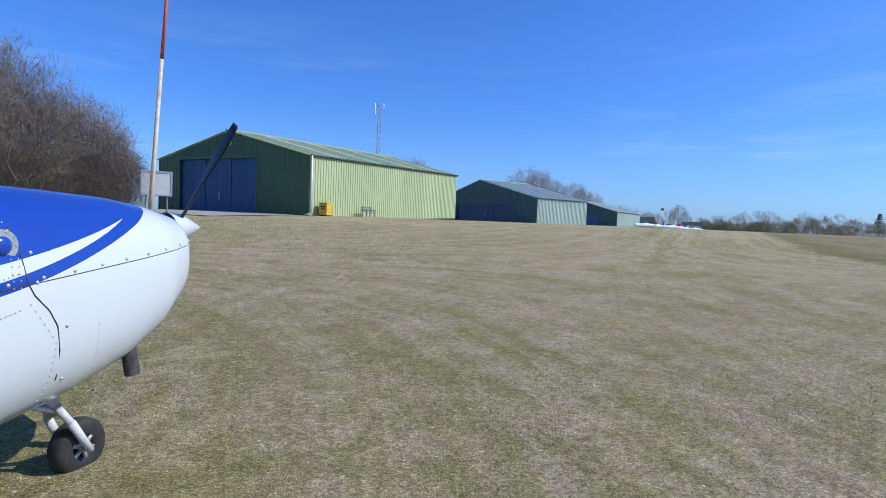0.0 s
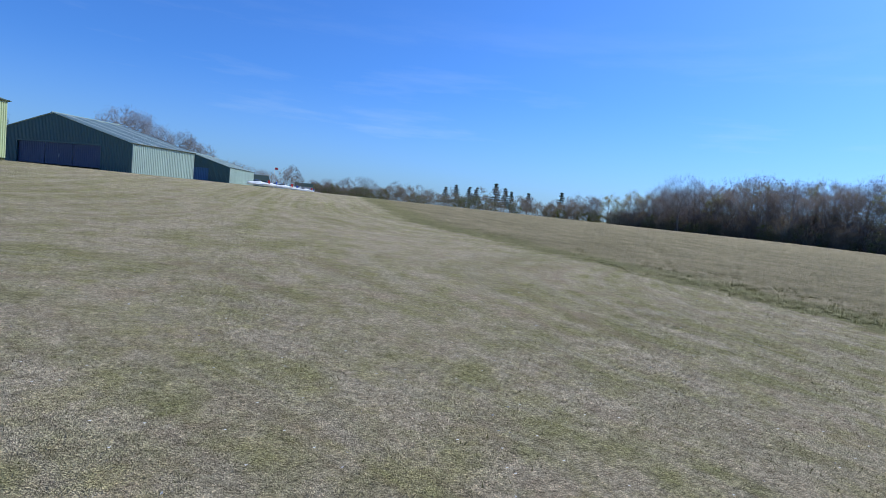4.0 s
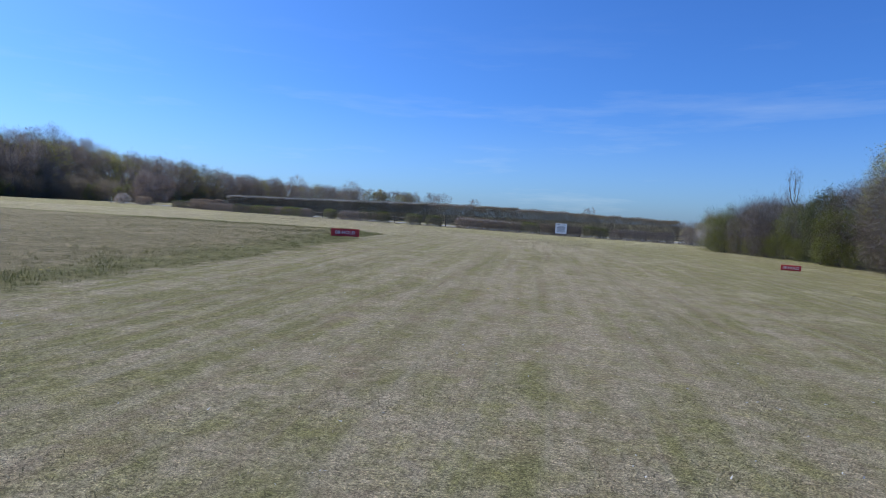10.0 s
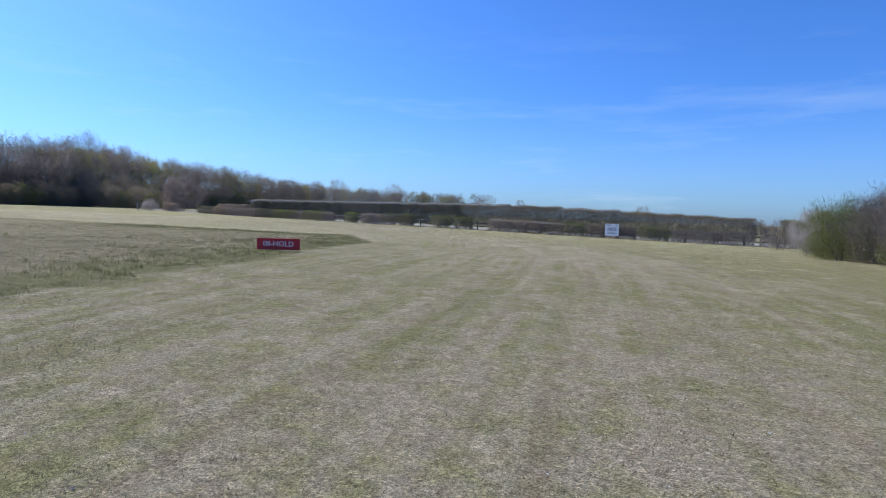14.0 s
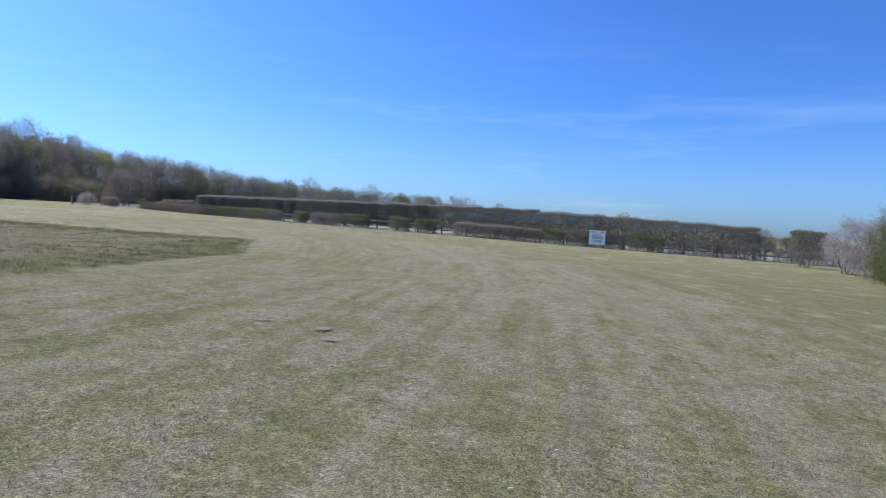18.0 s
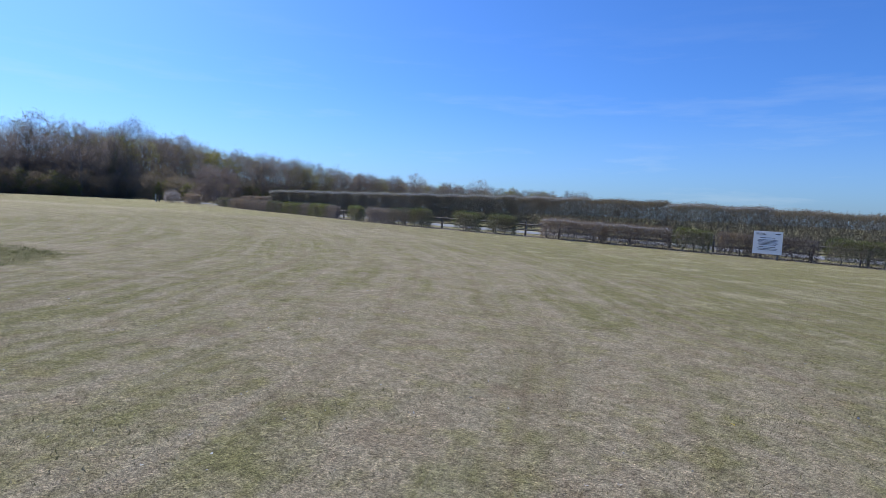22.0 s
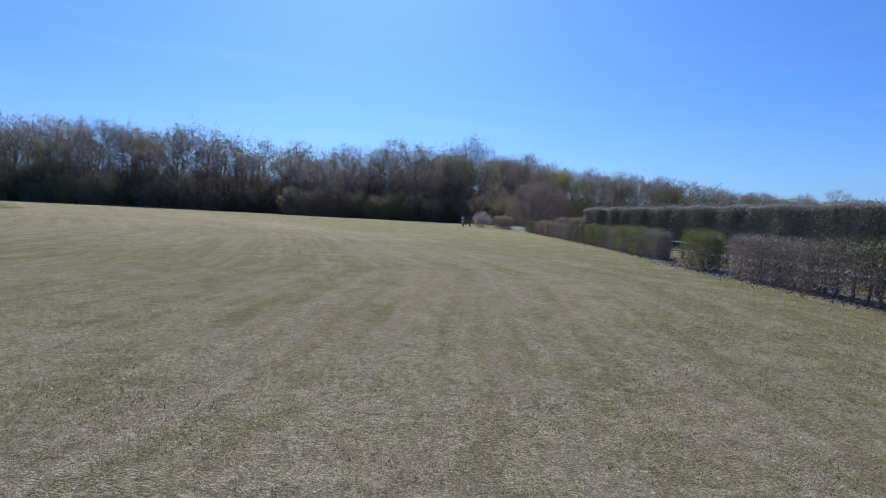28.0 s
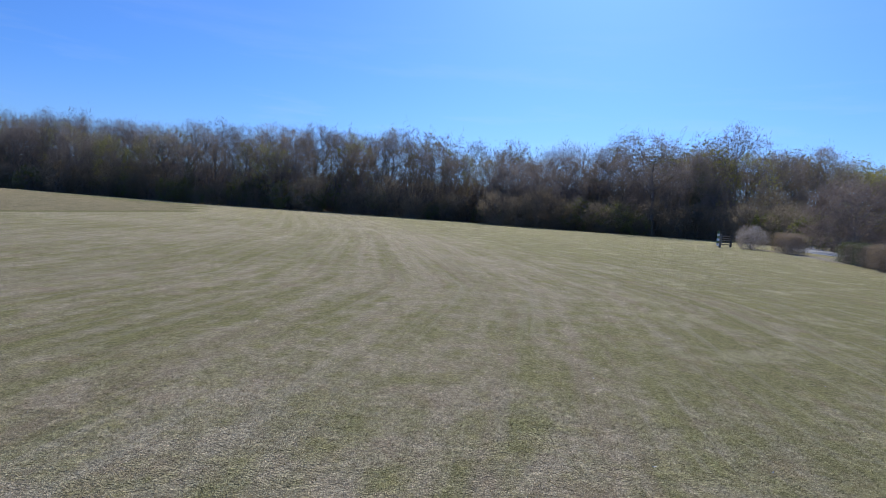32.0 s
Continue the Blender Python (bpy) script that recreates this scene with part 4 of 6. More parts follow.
def hedge(a, b, height, depth, foot, leaf_m, leaf_n, twig_m, label, group, sunlit_top=False, leaf=0.10, name="hedge"):
    """A clipped hedge from a to b: stems below, twiggy inside, leaves and shoots outside."""
    (ax, ay), (bx, by) = a, b
    h0, h1 = height if isinstance(height, tuple) else (height, height)
    height = (h0 + h1) / 2
    run = math.hypot(bx - ax, by - ay)
    cx, cy = (ax + bx) / 2, (ay + by) / 2
    t = thing(name, label, "hedge", group, pose(cx, cy, ground(cx, cy), 0, 0, math.degrees(math.atan2(by - ay, bx - ax))))
    hz = (height - foot) / 2
    c = np.array([0, 0, foot + hz])
    side = run * 2 * hz
    # woody stems
    g = Growth(int(abs(cx * 31 + cy * 17)))
    for k in range(max(3, int(run / 0.8))):
        x, y = -run / 2 + (k + g.r.uniform(0.2, 0.8)) * run / max(3, int(run / 0.8)), g.r.uniform(-0.25, 0.25) * depth
        p = Vector((x, y, -0.15))
        for j in range(3):
            q = p + Vector((g.r.gauss(0, 0.10), g.r.gauss(0, 0.08), height * 0.28))
            g.prism(p, q, 0.045 - 0.01 * j, 0.035 - 0.01 * j, 4)
            p = q
        part("stem", tri_mesh("stem", arr(g.tris), bark), None, t)
        g.tris = []

    def raked(t):
        """The top line falls evenly from one end to the other."""
        t[:, :, 2] *= 1 + (h1 - h0) / height * t[:, :, 0] / run
        return t

    low = height < 1.9
    inner = sticks(int(side * (420 if low else 150) + 80), c, np.array([run / 2, depth * 0.46, hz * 0.92]), min(0.55, height * 0.24), 0.007 if low else 0.010, 0.9, 0.5)
    bare_ = leaf_m is leaf_tan and not low
    ends = (1, 1, 1.2) if low else (0.02, 1, 1.2)
    inner2 = scatter_on(int(side * (900 if low else 430 if bare_ else 620) + 200), c, (run / 2 * 0.99, depth * 0.38, hz * 0.95), 0.045 if low else 0.085, jit=0.06, faces=ends)
    inner3 = scatter_on(int(side * (160 if low else 12 if bare_ else 120) + 20), c, (run / 2 * 0.98, depth * 0.24, hz * 0.93), 0.11 if low else 0.19, jit=0.05, faces=ends)
    tagged(part("branchwork", tri_mesh("branchwork", raked(np.concatenate([inner, inner2, inner3])), twig_m), None, t), kind="stuff")
    # upright shoots that show at the clipped face
    up_c, up_h = np.array([0, 0, foot + hz * 0.85]), np.array([run / 2, depth * 0.50, hz * 0.85])
    shoots = sticks(int(side * (90 if low else 150 if bare_ else 70)), up_c, up_h, 0.30 if low else 0.70, 0.006 if low else 0.011, 0.28 if low else 0.42, 1.2)
    tagged(part("shootwork", tri_mesh("shootwork", raked(shoots), twig_pale), None, t, "pale upright shoots"), kind="stuff")
    n = int(2.2 * leaf_n * (side * 2 + run * depth + 4 * depth * hz) / 2)
    tagged(part("foliage", tri_mesh("foliage", raked(scatter_on(n, c, (run / 2, depth / 2, hz), leaf, faces=ends)), leaf_m), None, t), kind="stuff")
    if sunlit_top:
        # sun on the clipped top and glints on the sides, put in as pale flecks
        up = np.array([0, 0, height - 0.12])
        top = scatter_on(int(run * 900), up, (run / 2, depth / 2 + 0.03, 0.13), leaf * 0.85, jit=0.05)
        top = np.concatenate([top, scatter_on(int(run * hz * 420), c, (run / 2, depth / 2 + 0.04, hz), leaf * 0.6, jit=0.05)])
        tagged(part("pale_top", tri_mesh("pale_top", raked(top), sunlit_tip), None, t, "pale budding top"), kind="stuff")
    return t


# tall clipped hedge on the far side of the lane
tall_pts = [(6.9 + (94.0 - 6.9) * i / 11, -86.7 - 4.5 * i / 11) for i in range(12)]
for i, (a, b) in enumerate(zip(tall_pts, tall_pts[1:])):
    h = tuple(float(np.interp(k, (0, 1.5, 3.2, 5, 11), (2.6, 3.0, 3.28, 3.30, 3.20))) for k in (i, i + 1))
    b = (b[0] + 0.12, b[1])
    if i < 5:
        hedge(a, b, h, 1.7, 0.08, leaf_tan, 340, twig_pale, "tall clipped hedge of bare pale brown shoots, flat-topped", "tall hedge along the lane", i in (2, 4), 0.062)
    else:
        hedge(a, b, h, 1.8, 0.1, leaf_hedge, 340, twig, "tall clipped dark evergreen hedge with a pale flat top", "tall hedge along the lane", True, 0.068)
hedge((97.0, -92.5), (108.0, -94.5), 2.0, 1.6, 0.2, leaf_brown, 40, twig, "lower clipped brown hedge beyond the tall one", "tall hedge along the lane")
hedge((1.6, -84.5), (4.4, -85.2), 2.5, 1.6, 0.15, leaf_olive, 150, twig_pale, "short clipped length of bare pale hedge by the gap", "tall hedge along the lane")

# low hedge between field and lane: clipped bushes and short lengths with gaps


def low_at(x):
    for (ax, ay), (bx, by) in zip(LOW, LOW[1:]):
        if ax <= x <= bx:
            return (x, ay + (by - ay) * (x - ax) / (bx - ax))
    return (x, LOW[-1][1])


GREEN, BROWN, PALE, OLIVE = (leaf_green, 1050, twig), (leaf_brown, 760, twig), (leaf_grey, 460, twig), (leaf_dark, 640, twig)
for x0, x1, h, d, kind, sunlit_top, lab in (
        (-7.6, -4.2, 0.85, 1.2, PALE, False, "low ragged brush by the fence"),
        (-3.6, 0.6, 0.75, 1.3, BROWN, False, "low ragged brush by the fence"),
        (1.4, 6.6, 0.90, 1.2, PALE, False, "low ragged brush by the fence"),
        (7.2, 14.6, 1.15, 1.0, PALE, False, "low ragged hedge of bare pale shoots"),
        (14.9, 18.1, 1.30, 1.3, GREEN, False, "clipped green bush in the low hedge"),
        (18.4, 21.9, 1.25, 1.1, PALE, False, "thin bare length of low hedge"),
        (22.0, 23.6, 1.25, 1.2, BROWN, False, "clipped brown length of low hedge"),
        (23.9, 26.3, 1.35, 1.3, GREEN, False, "clipped green bush in the low hedge"),
        (26.5, 31.0, 1.30, 1.3, BROWN, True, "long clipped brown length of low hedge with a pale top"),
        (31.0, 35.6, 1.35, 1.3, BROWN, True, "long clipped brown length of low hedge with a pale top"),
        (37.6, 40.0, 1.38, 1.4, GREEN, False, "clipped green bush in the low hedge"),
        (40.6, 43.1, 1.42, 1.4, GREEN, False, "clipped green bush in the low hedge"),
        (45.9, 47.9, 1.48, 1.4, GREEN, False, "clipped bright green bush in the low hedge"),
        (48.1, 49.5, 1.36, 1.1, OLIVE, False, "dark green clipped bush of low hedge on visible stems"),
        (49.7, 51.3, 1.36, 1.1, OLIVE, False, "dark green clipped bush of low hedge on visible stems"),
        (51.5, 55.9, 1.30, 1.0, PALE, False, "bare grey clipped length of low hedge"),
        (57.2, 59.6, 1.40, 1.3, GREEN, False, "clipped green bush in the low hedge"),
        (63.6, 65.8, 1.30, 1.1, PALE, False, "bare grey clipped length of low hedge"),
        (65.8, 71.8, 1.42, 1.5, GREEN, False, "clipped green length of low hedge"),
        (71.9, 74.0, 1.36, 1.3, PALE, False, "bare grey clipped length of low hedge"),
        (74.2, 81.4, 1.40, 1.4, GREEN, False, "clipped green length of low hedge"),
        (81.6, 87.5, 1.40, 1.4, OLIVE, False, "clipped olive-brown length of low hedge"),
        (88.0, 97.0, 1.40, 1.4, PALE, False, "clipped grey-brown length of low hedge"),
        (97.3, 103.5, 1.45, 1.5, BROWN, False, "clipped brown length of low hedge"),
        (103.8, 110.0, 1.4, 1.5, OLIVE, False, "clipped olive-brown length of low hedge"),
        (117.0, 120.2, 1.7, 2.0, BROWN, False, "rounded brown bush at the end of the low hedge")):
    if kind is GREEN:
        x0, x1, d, h = x0 + 0.2, x1 - 0.2, d * 0.85, h * 0.95
    hedge(low_at(x0), low_at(x1), h, d * 0.9, 0.10 if kind is GREEN else 0.22 if "stems" in lab else 0.02, *kind[:2], kind[2], lab, "low hedge along the lane", sunlit_top, 0.037)

# the lane
road_m = surf("worn_asphalt", [(0.22, 0.22, 0.225), (0.30, 0.30, 0.305), (0.36, 0.355, 0.35)], 0.7, 30, 0.85, 0.25, 0.006, coords="world")
verge_m = surf("leaf_litter", [(0.13, 0.10, 0.07), (0.24, 0.19, 0.14), (0.36, 0.31, 0.25)], 3, 25, 0.95, 0.7, 0.04, coords="world")


def ribbon(line, off0, off1, lift, material, name, label, cat, steps=8):
    v, f = [], []
    pts = []
    for (ax, ay), (bx, by) in zip(line, line[1:]):
        for k in range(steps):
            pts.append((ax + (bx - ax) * k / steps, ay + (by - ay) * k / steps))
    pts.append(line[-1])
    for i, (x, y) in enumerate(pts):
        j, k = max(0, i - 1), min(len(pts) - 1, i + 1)
        dx, dy = pts[k][0] - pts[j][0], pts[k][1] - pts[j][1]
        s = math.hypot(dx, dy)
        nx_, ny_ = dy / s, -dx / s
        w = 0.25 * math.sin(i * 1.7) + 0.15 * math.sin(i * 3.1)
        for o in (off0 + (w if name != "road" else 0), (off0 + off1) / 2, off1):
            px, py = x + nx_ * o, y + ny_ * o
            v.append((px, py, ground(px, py) + lift + (0.02 if o not in (off0, off1) else 0)))
    for i in range(len(pts) - 1):
        for c in range(2):
            f.append((3 * i + c, 3 * i + c + 1, 3 * i + c + 4, 3 * i + c + 3))
    return tagged(new(name, mesh(name, v, f, material, True)), label, cat, kind="structure")


LANE_LINE = [(-30, -66), *LOW, (150, -97), (175, -108)]
ribbon(LANE_LINE, 3.9, 8.4, 0.035, road_m, "road", "pale worn asphalt lane behind the low hedge", "road")


def litter(n):
    """Dead leaves and clippings strewn under the low hedge."""
    xs_ = rng.uniform(-8, 100, n)
    ys_ = np.interp(xs_, [p[0] for p in LOW], [p[1] for p in LOW]) + rng.normal(0.1, 0.52, n)
    p = np.c_[xs_, ys_, land(xs_, ys_) + 0.012]
    u, v = rng.normal(0, 1, (n, 3)) * (1, 1, 0.35), rng.normal(0, 1, (n, 3)) * (1, 1, 0.35)
    s = 0.055 * rng.uniform(0.5, 1.5, (n, 1))
    u, v = u / np.linalg.norm(u, axis=1, keepdims=True) * s, v / np.linalg.norm(v, axis=1, keepdims=True) * s
    return np.stack([p - u * 0.5, p + u * 0.5, p + v], 1)


dead_leaf = leafy("dead_leaf", [(0.15, 0.118, 0.090), (0.32, 0.265, 0.215), (0.50, 0.435, 0.375)], 0.0, 0.9, 0.0)
tagged(new("leaf_litter", tri_mesh("leaf_litter", litter(36000), dead_leaf)), "dry dead leaves and clippings under the low hedge", "leaf litter", kind="stuff")

# post and rail fence behind the low hedge
timber = surf("weathered_timber", [(0.10, 0.085, 0.07), (0.19, 0.165, 0.14), (0.27, 0.24, 0.21)], 2, 30, 0.85, 0.4, 0.01, 0.2, stretch=(1, 1, 0.2))
fence = thing("fence", "weathered timber post-and-rail fence beside the lane", "fence")
post_bm = boxed(-0.07, 0.07, -0.05, 0.05, -0.3, 1.08, bevel=0.012)
post_me = from_bm("post", post_bm, timber)
xs = list(np.arange(-8.2, 106.0, 2.7))
prev = None
for x in xs:
    px, py = low_at(x)
    py -= 1.5
    z = ground(px, py)
    o = new("post", post_me)
    o.parent, o.location, o.rotation_euler = fence, (px, py, z), (rng.normal(0, 0.03), rng.normal(0, 0.03), rng.uniform(-0.2, 0.2))
    if prev:
        for hz_ in (0.42, 0.86):
            bm = bmesh.new()
            rod(bm, (prev[0], prev[1] + 0.07, prev[2] + hz_), (px, py + 0.07, z + hz_ + rng.normal(0, 0.02)), 0.055, 0.05, 5)
            part("rail", bm, timber, fence)
    prev = (px, py, z)

# ---- scrub on the western edge ----
thorn_bark = surf("thorn_bark", [(0.07, 0.06, 0.05), (0.13, 0.11, 0.095), (0.20, 0.17, 0.15)], 3, 30, 0.9, 0.4, 0.01, 0.25)
thorn = leafy("thorn_twig", [(0.12, 0.098, 0.082), (0.19, 0.155, 0.130), (0.28, 0.235, 0.20)], 0.2, 0.85, 0.3)
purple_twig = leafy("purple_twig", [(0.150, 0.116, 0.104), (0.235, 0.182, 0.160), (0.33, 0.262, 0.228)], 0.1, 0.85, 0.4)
scrub_bare = [shrub_type(81 + i, 4.0, 3.6, twig_m=thorn, bark_m=thorn_bark, label="bare grey-brown thorn scrub on the field edge", group="western scrub", counts=(11, 7, 6), spray=24, length=0.36, width=0.006, r=0.026, haze=0.17) for i in range(3)]
scrub_pale = [shrub_type(85, 4.2, 3.0, twig_m=twig_pale, bark_m=thorn_bark, label="bare pale twiggy scrub on the field edge", group="western scrub", counts=(10, 6, 6), spray=22, length=0.36, width=0.006, r=0.024, haze=0.16)]
scrub_green = [shrub_type(91 + i, 3.5, 3.4, leaf_olive, 17000, 0.054, bark_m=thorn_bark, twig_m=thorn, label="green leafing shrub on the field edge", group="western scrub", counts=(10, 6, 5), spray=8, length=0.34, width=0.0045, r=0.028) for i in range(2)]
scrub_dark = [shrub_type(94, 3.6, 2.6, leaf_dark, 17000, 0.056, bark_m=thorn_bark, twig_m=thorn, label="dense dark evergreen bush on the field edge", group="western scrub", counts=(10, 6, 5), spray=6, length=0.30, width=0.0045, r=0.028)]
scrub_blossom = [shrub_type(95, 3.0, 2.6, blossom, 9000, 0.050, bark_m=thorn_bark, twig_m=twig_pale, label="blackthorn bush in pale blossom", group="western scrub", counts=(9, 6, 5), spray=10, length=0.36, width=0.0045, r=0.024)]
lone = tree_type(99, 8, 0.42, 0.11, 0.34, leaf_olive, 0, 0.07, ivy=900, twig_m=thorn, bark_m=thorn_bark, counts=(7, 4, 3), spray=5, length=0.6, width=0.006, r0=0.16, haze=0.08, label="tall sparse bare sapling with ivy up its stem", group="western scrub")
young = [tree_type(97, 8, 0.08, 0.20, 0.47, leaf_spring, 19000, 0.060, 0.20, twig_m=thorn, bark_m=thorn_bark, counts=(12, 6, 5), spray=8, length=0.40, width=0.006, r0=0.18, haze=0.14, label="slender young tree in yellow-green leaf", group="western scrub"),
         tree_type(98, 8, 0.15, 0.22, 0.45, twig_m=thorn, bark_m=thorn_bark, counts=(12, 7, 6), spray=20, length=0.42, width=0.006, r0=0.18, haze=0.16, label="slender bare young tree", group="western scrub")]
for kind, x, y, s in ((scrub_green[0], 3.6, -48.6, 1.0), (scrub_green[1], 3.0, -52.0, 0.95), (scrub_blossom[0], 4.0, -60.5, 1.15), (scrub_blossom[0], 3.3, -57.0, 1.1), (scrub_pale[0], 5.6, -66.5, 0.62),
                      (scrub_bare[0], 1.9, -46.0, 1.0), (scrub_bare[1], 1.0, -43.6, 1.0), (scrub_bare[2], 1.0, -53.5, 1.0), (scrub_bare[0], -0.6, -50.0, 1.15), (lone, 0.5, -41.4, 1.13),
                      (scrub_green[0], -0.6, -41.2, 1.0), (scrub_dark[0], -1.0, -38.4, 1.12), (scrub_green[1], -1.4, -35.6, 0.95), (scrub_bare[1], -2.4, -37.2, 1.15),
                      (young[0], -3.4, -35.0, 0.86), (young[0], -3.6, -30.5, 0.80), (scrub_bare[2], -3.0, -31.6, 1.25), (scrub_green[0], -3.6, -28.0, 1.2), (scrub_green[1], -3.9, -28.9, 1.3),
                      (young[0], -5.0, -25.8, 0.82), (scrub_bare[0], -3.6, -24.9, 1.35), (scrub_bare[1], -4.8, -22.3, 1.5), (scrub_pale[0], -5.2, -20.2, 1.5), (young[1], -6.4, -21.5, 0.95), (scrub_bare[2], -6.2, -17.5, 1.5),
                      (scrub_bare[1], -3.0, -45.5, 1.2), (scrub_pale[0], -4.5, -41.0, 1.3), (scrub_bare[0], -5.5, -33.5, 1.5), (scrub_bare[2], -7.5, -26.0, 1.7), (scrub_bare[1], -2.0, -56.0, 1.1), (scrub_pale[0], 0.5, -62.0, 0.9)):
    put(kind, x - 0.3, y, s * (0.66 if kind is lone else 0.98), squash=0.75 if kind is lone else 1.0)
put(scrub_blossom[0], 122.6, -88.6, 0.85, squash=1.2)
put(scrub_blossom[0], 124.6, -89.0, 0.7, squash=1.2)
for x, y, s in ((4.4, -50.5, 0.42), (3.9, -53.4, 0.4), (2.9, -46.8, 0.45), (2.2, -44.0, 0.42), (1.2, -41.8, 0.45), (0.2, -39.4, 0.42), (-0.5, -36.6, 0.45), (-1.2, -34.2, 0.42), (-1.9, -32.4, 0.4), (-2.2, -30.2, 0.42), (-2.6, -27.6, 0.45), (-2.7, -25.2, 0.42), (-3.6, -22.6, 0.5), (-4.2, -19.6, 0.5), (-4.9, -16.6, 0.5)):
    put((scrub_bare[0], scrub_green[0], scrub_bare[2], scrub_green[1], scrub_bare[1])[int(-y * 2) % 5], x - 0.9, y, s, squash=1.35)
# brush on the far side of the lane, west of the tall hedge, and low scrub far behind it
for x, y, s in ((-16, -80, 0.55), (-13, -81.5, 0.5), (-10.5, -81, 0.42), (-8, -82.5, 0.5), (-5.5, -83, 0.42), (-3, -84, 0.5), (-0.6, -84.5, 0.42), (5.2, -86.0, 0.5), (6.4, -87.6, 0.62), (0.4, -87.0, 0.45)):
    put((scrub_bare[0], scrub_green[0], scrub_pale[0], scrub_bare[1])[int(-x) % 4], x, y, s)
for k in range(34):
    put((scrub_bare[k % 3], scrub_green[k % 2], scrub_bare[(k + 1) % 3])[k % 3], -95 + 3.1 * k + rng.uniform(-1, 1), -126 + rng.uniform(-4, 4), rng.uniform(0.45, 0.75), squash=1.5)
# thicket north-west of the strip, by the sock
for k in range(22):
    a = radians(-46 + 15.5 * k / 21)
    d = 46 + rng.uniform(-5, 9)
    x, y = math.sin(a) * d, math.cos(a) * d
    if (x + 10.7) * -0.887 + (y - 45) * 0.462 < 20.5 and y > 40:
        continue
    put((scrub_bare[k % 3], scrub_pale[0])[k % 2], x, y, (2.70 - 1.20 * k / 21) * rng.uniform(0.88, 1.12))
for k in range(12):
    a = radians(-47 + 17 * k / 11)
    put(scrub_bare[k % 3], math.sin(a) * 41, math.cos(a) * 41, 0.95 * rng.uniform(0.8, 1.1))

# ---- far trees ----
for x, y, s in ((-12, 126, 0.86), (-7, 128, 0.92), (-1, 130, 0.62), (24, 166, 1.1), (26, 168, 1.05), (29, 168, 0.95), (33, 169, 0.9), (38, 172, 0.86), (41, 174, 0.8), (43, 176, 0.75), (46, 178, 0.7), (22, 172, 0.66), (48, 182, 0.55), (35, 178, 0.7)):
    put(bare_trees[rng.integers(4)], x, y, s)
for k in range(26):
    u = k / 25
    put_far((bare_trees + bud_trees)[rng.integers(6)], 58 + 55 * u + rng.uniform(-3, 3), 215 + 70 * u + rng.uniform(-8, 8), rng.uniform(0.50, 0.70) * (1 - 0.25 * u))
for x, y, s in ((122, 300, 0.85), (127, 306, 0.95), (134, 312, 0.7), (146, 320, 0.6)):
    put(bare_trees[rng.integers(4)], x, y, s)
far_wood("far_tree_line", "distant line of bare trees beyond the strip")
# scrub and low trees closing the north-eastern side
for x, y, ox, oy in along([(186, 136), (186, 150), (168, 175), (152, 200), (146, 235), (150, 280), (160, 330), (190, 390)], 4.6):
    for back in (0.0, 7.0):
        t = (dark_shrubs[rng.integers(2)] if rng.random() < 0.6 else green_shrubs[rng.integers(2)]) if rng.random() < 0.75 else bare_trees[rng.integers(4)]
        s = rng.uniform(1.1, 1.9) if "shrub" in t.name else rng.uniform(0.5, 0.75)
        put_far(t, x - ox * back, y - oy * back, s, 0.35)
far_wood("far_scrub", "distant scrub and low trees beyond the field")
conifers = [conifer_type(101, 11, "dark narrow conifer standing behind the field edge"), conifer_type(102, 11, "dark ragged conifer standing behind the field edge")]
for dx, dy, e in ((0.611, 0.792, 0.0366), (0.626, 0.78, 0.0415), (0.644, 0.765, 0.040), (0.654, 0.757, 0.040), (0.679, 0.734, 0.049), (0.691, 0.722, 0.043), (0.699, 0.715, 0.038), (0.72, 0.694, 0.038), (0.758, 0.652, 0.044)):
    d = 262.0
    x, y = 2.2 + dx * d, 2.6 + dy * d
    put(conifers[rng.integers(2)], x, y, max(0.5, 1.12 * (1.7 + e * d - ground(x, y)) / 11), squash=1.2)
# great trees in the fields to the south, domed by distance
for x, y, z in ((191, -237, 16.2), (188, -260, 14.2), (200, -302, 17.8), (150, -330, 14.5), (165, -345, 15.0), (180, -350, 14.0), (70, -398, 11.0), (205, -275, 13.0), (215, -320, 13.0), (135, -345, 11.5), (235, -300, 15)):
    put(bare_trees[rng.integers(4)], x, y, (z - ground(x, y)) / 14.5, squash=1.15)
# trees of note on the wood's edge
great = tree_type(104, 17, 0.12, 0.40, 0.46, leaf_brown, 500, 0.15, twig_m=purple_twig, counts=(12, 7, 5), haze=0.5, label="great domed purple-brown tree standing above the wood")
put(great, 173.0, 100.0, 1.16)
drop(great)
put(bare_trees[1], 156.5, -85.0, 1.10)
put(ivy_trees[0], 158.5, -91.0, 1.08, squash=0.75)
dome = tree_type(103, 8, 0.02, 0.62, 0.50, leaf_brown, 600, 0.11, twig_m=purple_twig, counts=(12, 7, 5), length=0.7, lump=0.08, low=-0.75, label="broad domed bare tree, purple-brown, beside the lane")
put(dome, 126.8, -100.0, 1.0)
put(bare_trees[2], 140.0, -104.0, 0.62)
put(bud_trees[0], 133.0, -103.0, 0.55)
drop(dome)
for t in (*bare_trees, *bud_trees, *leaf_trees, *ivy_trees, *dark_shrubs, *green_shrubs, *scrub_bare, *scrub_pale, *scrub_green, *scrub_dark, *scrub_blossom, *young, lone, *conifers):
    drop(t)


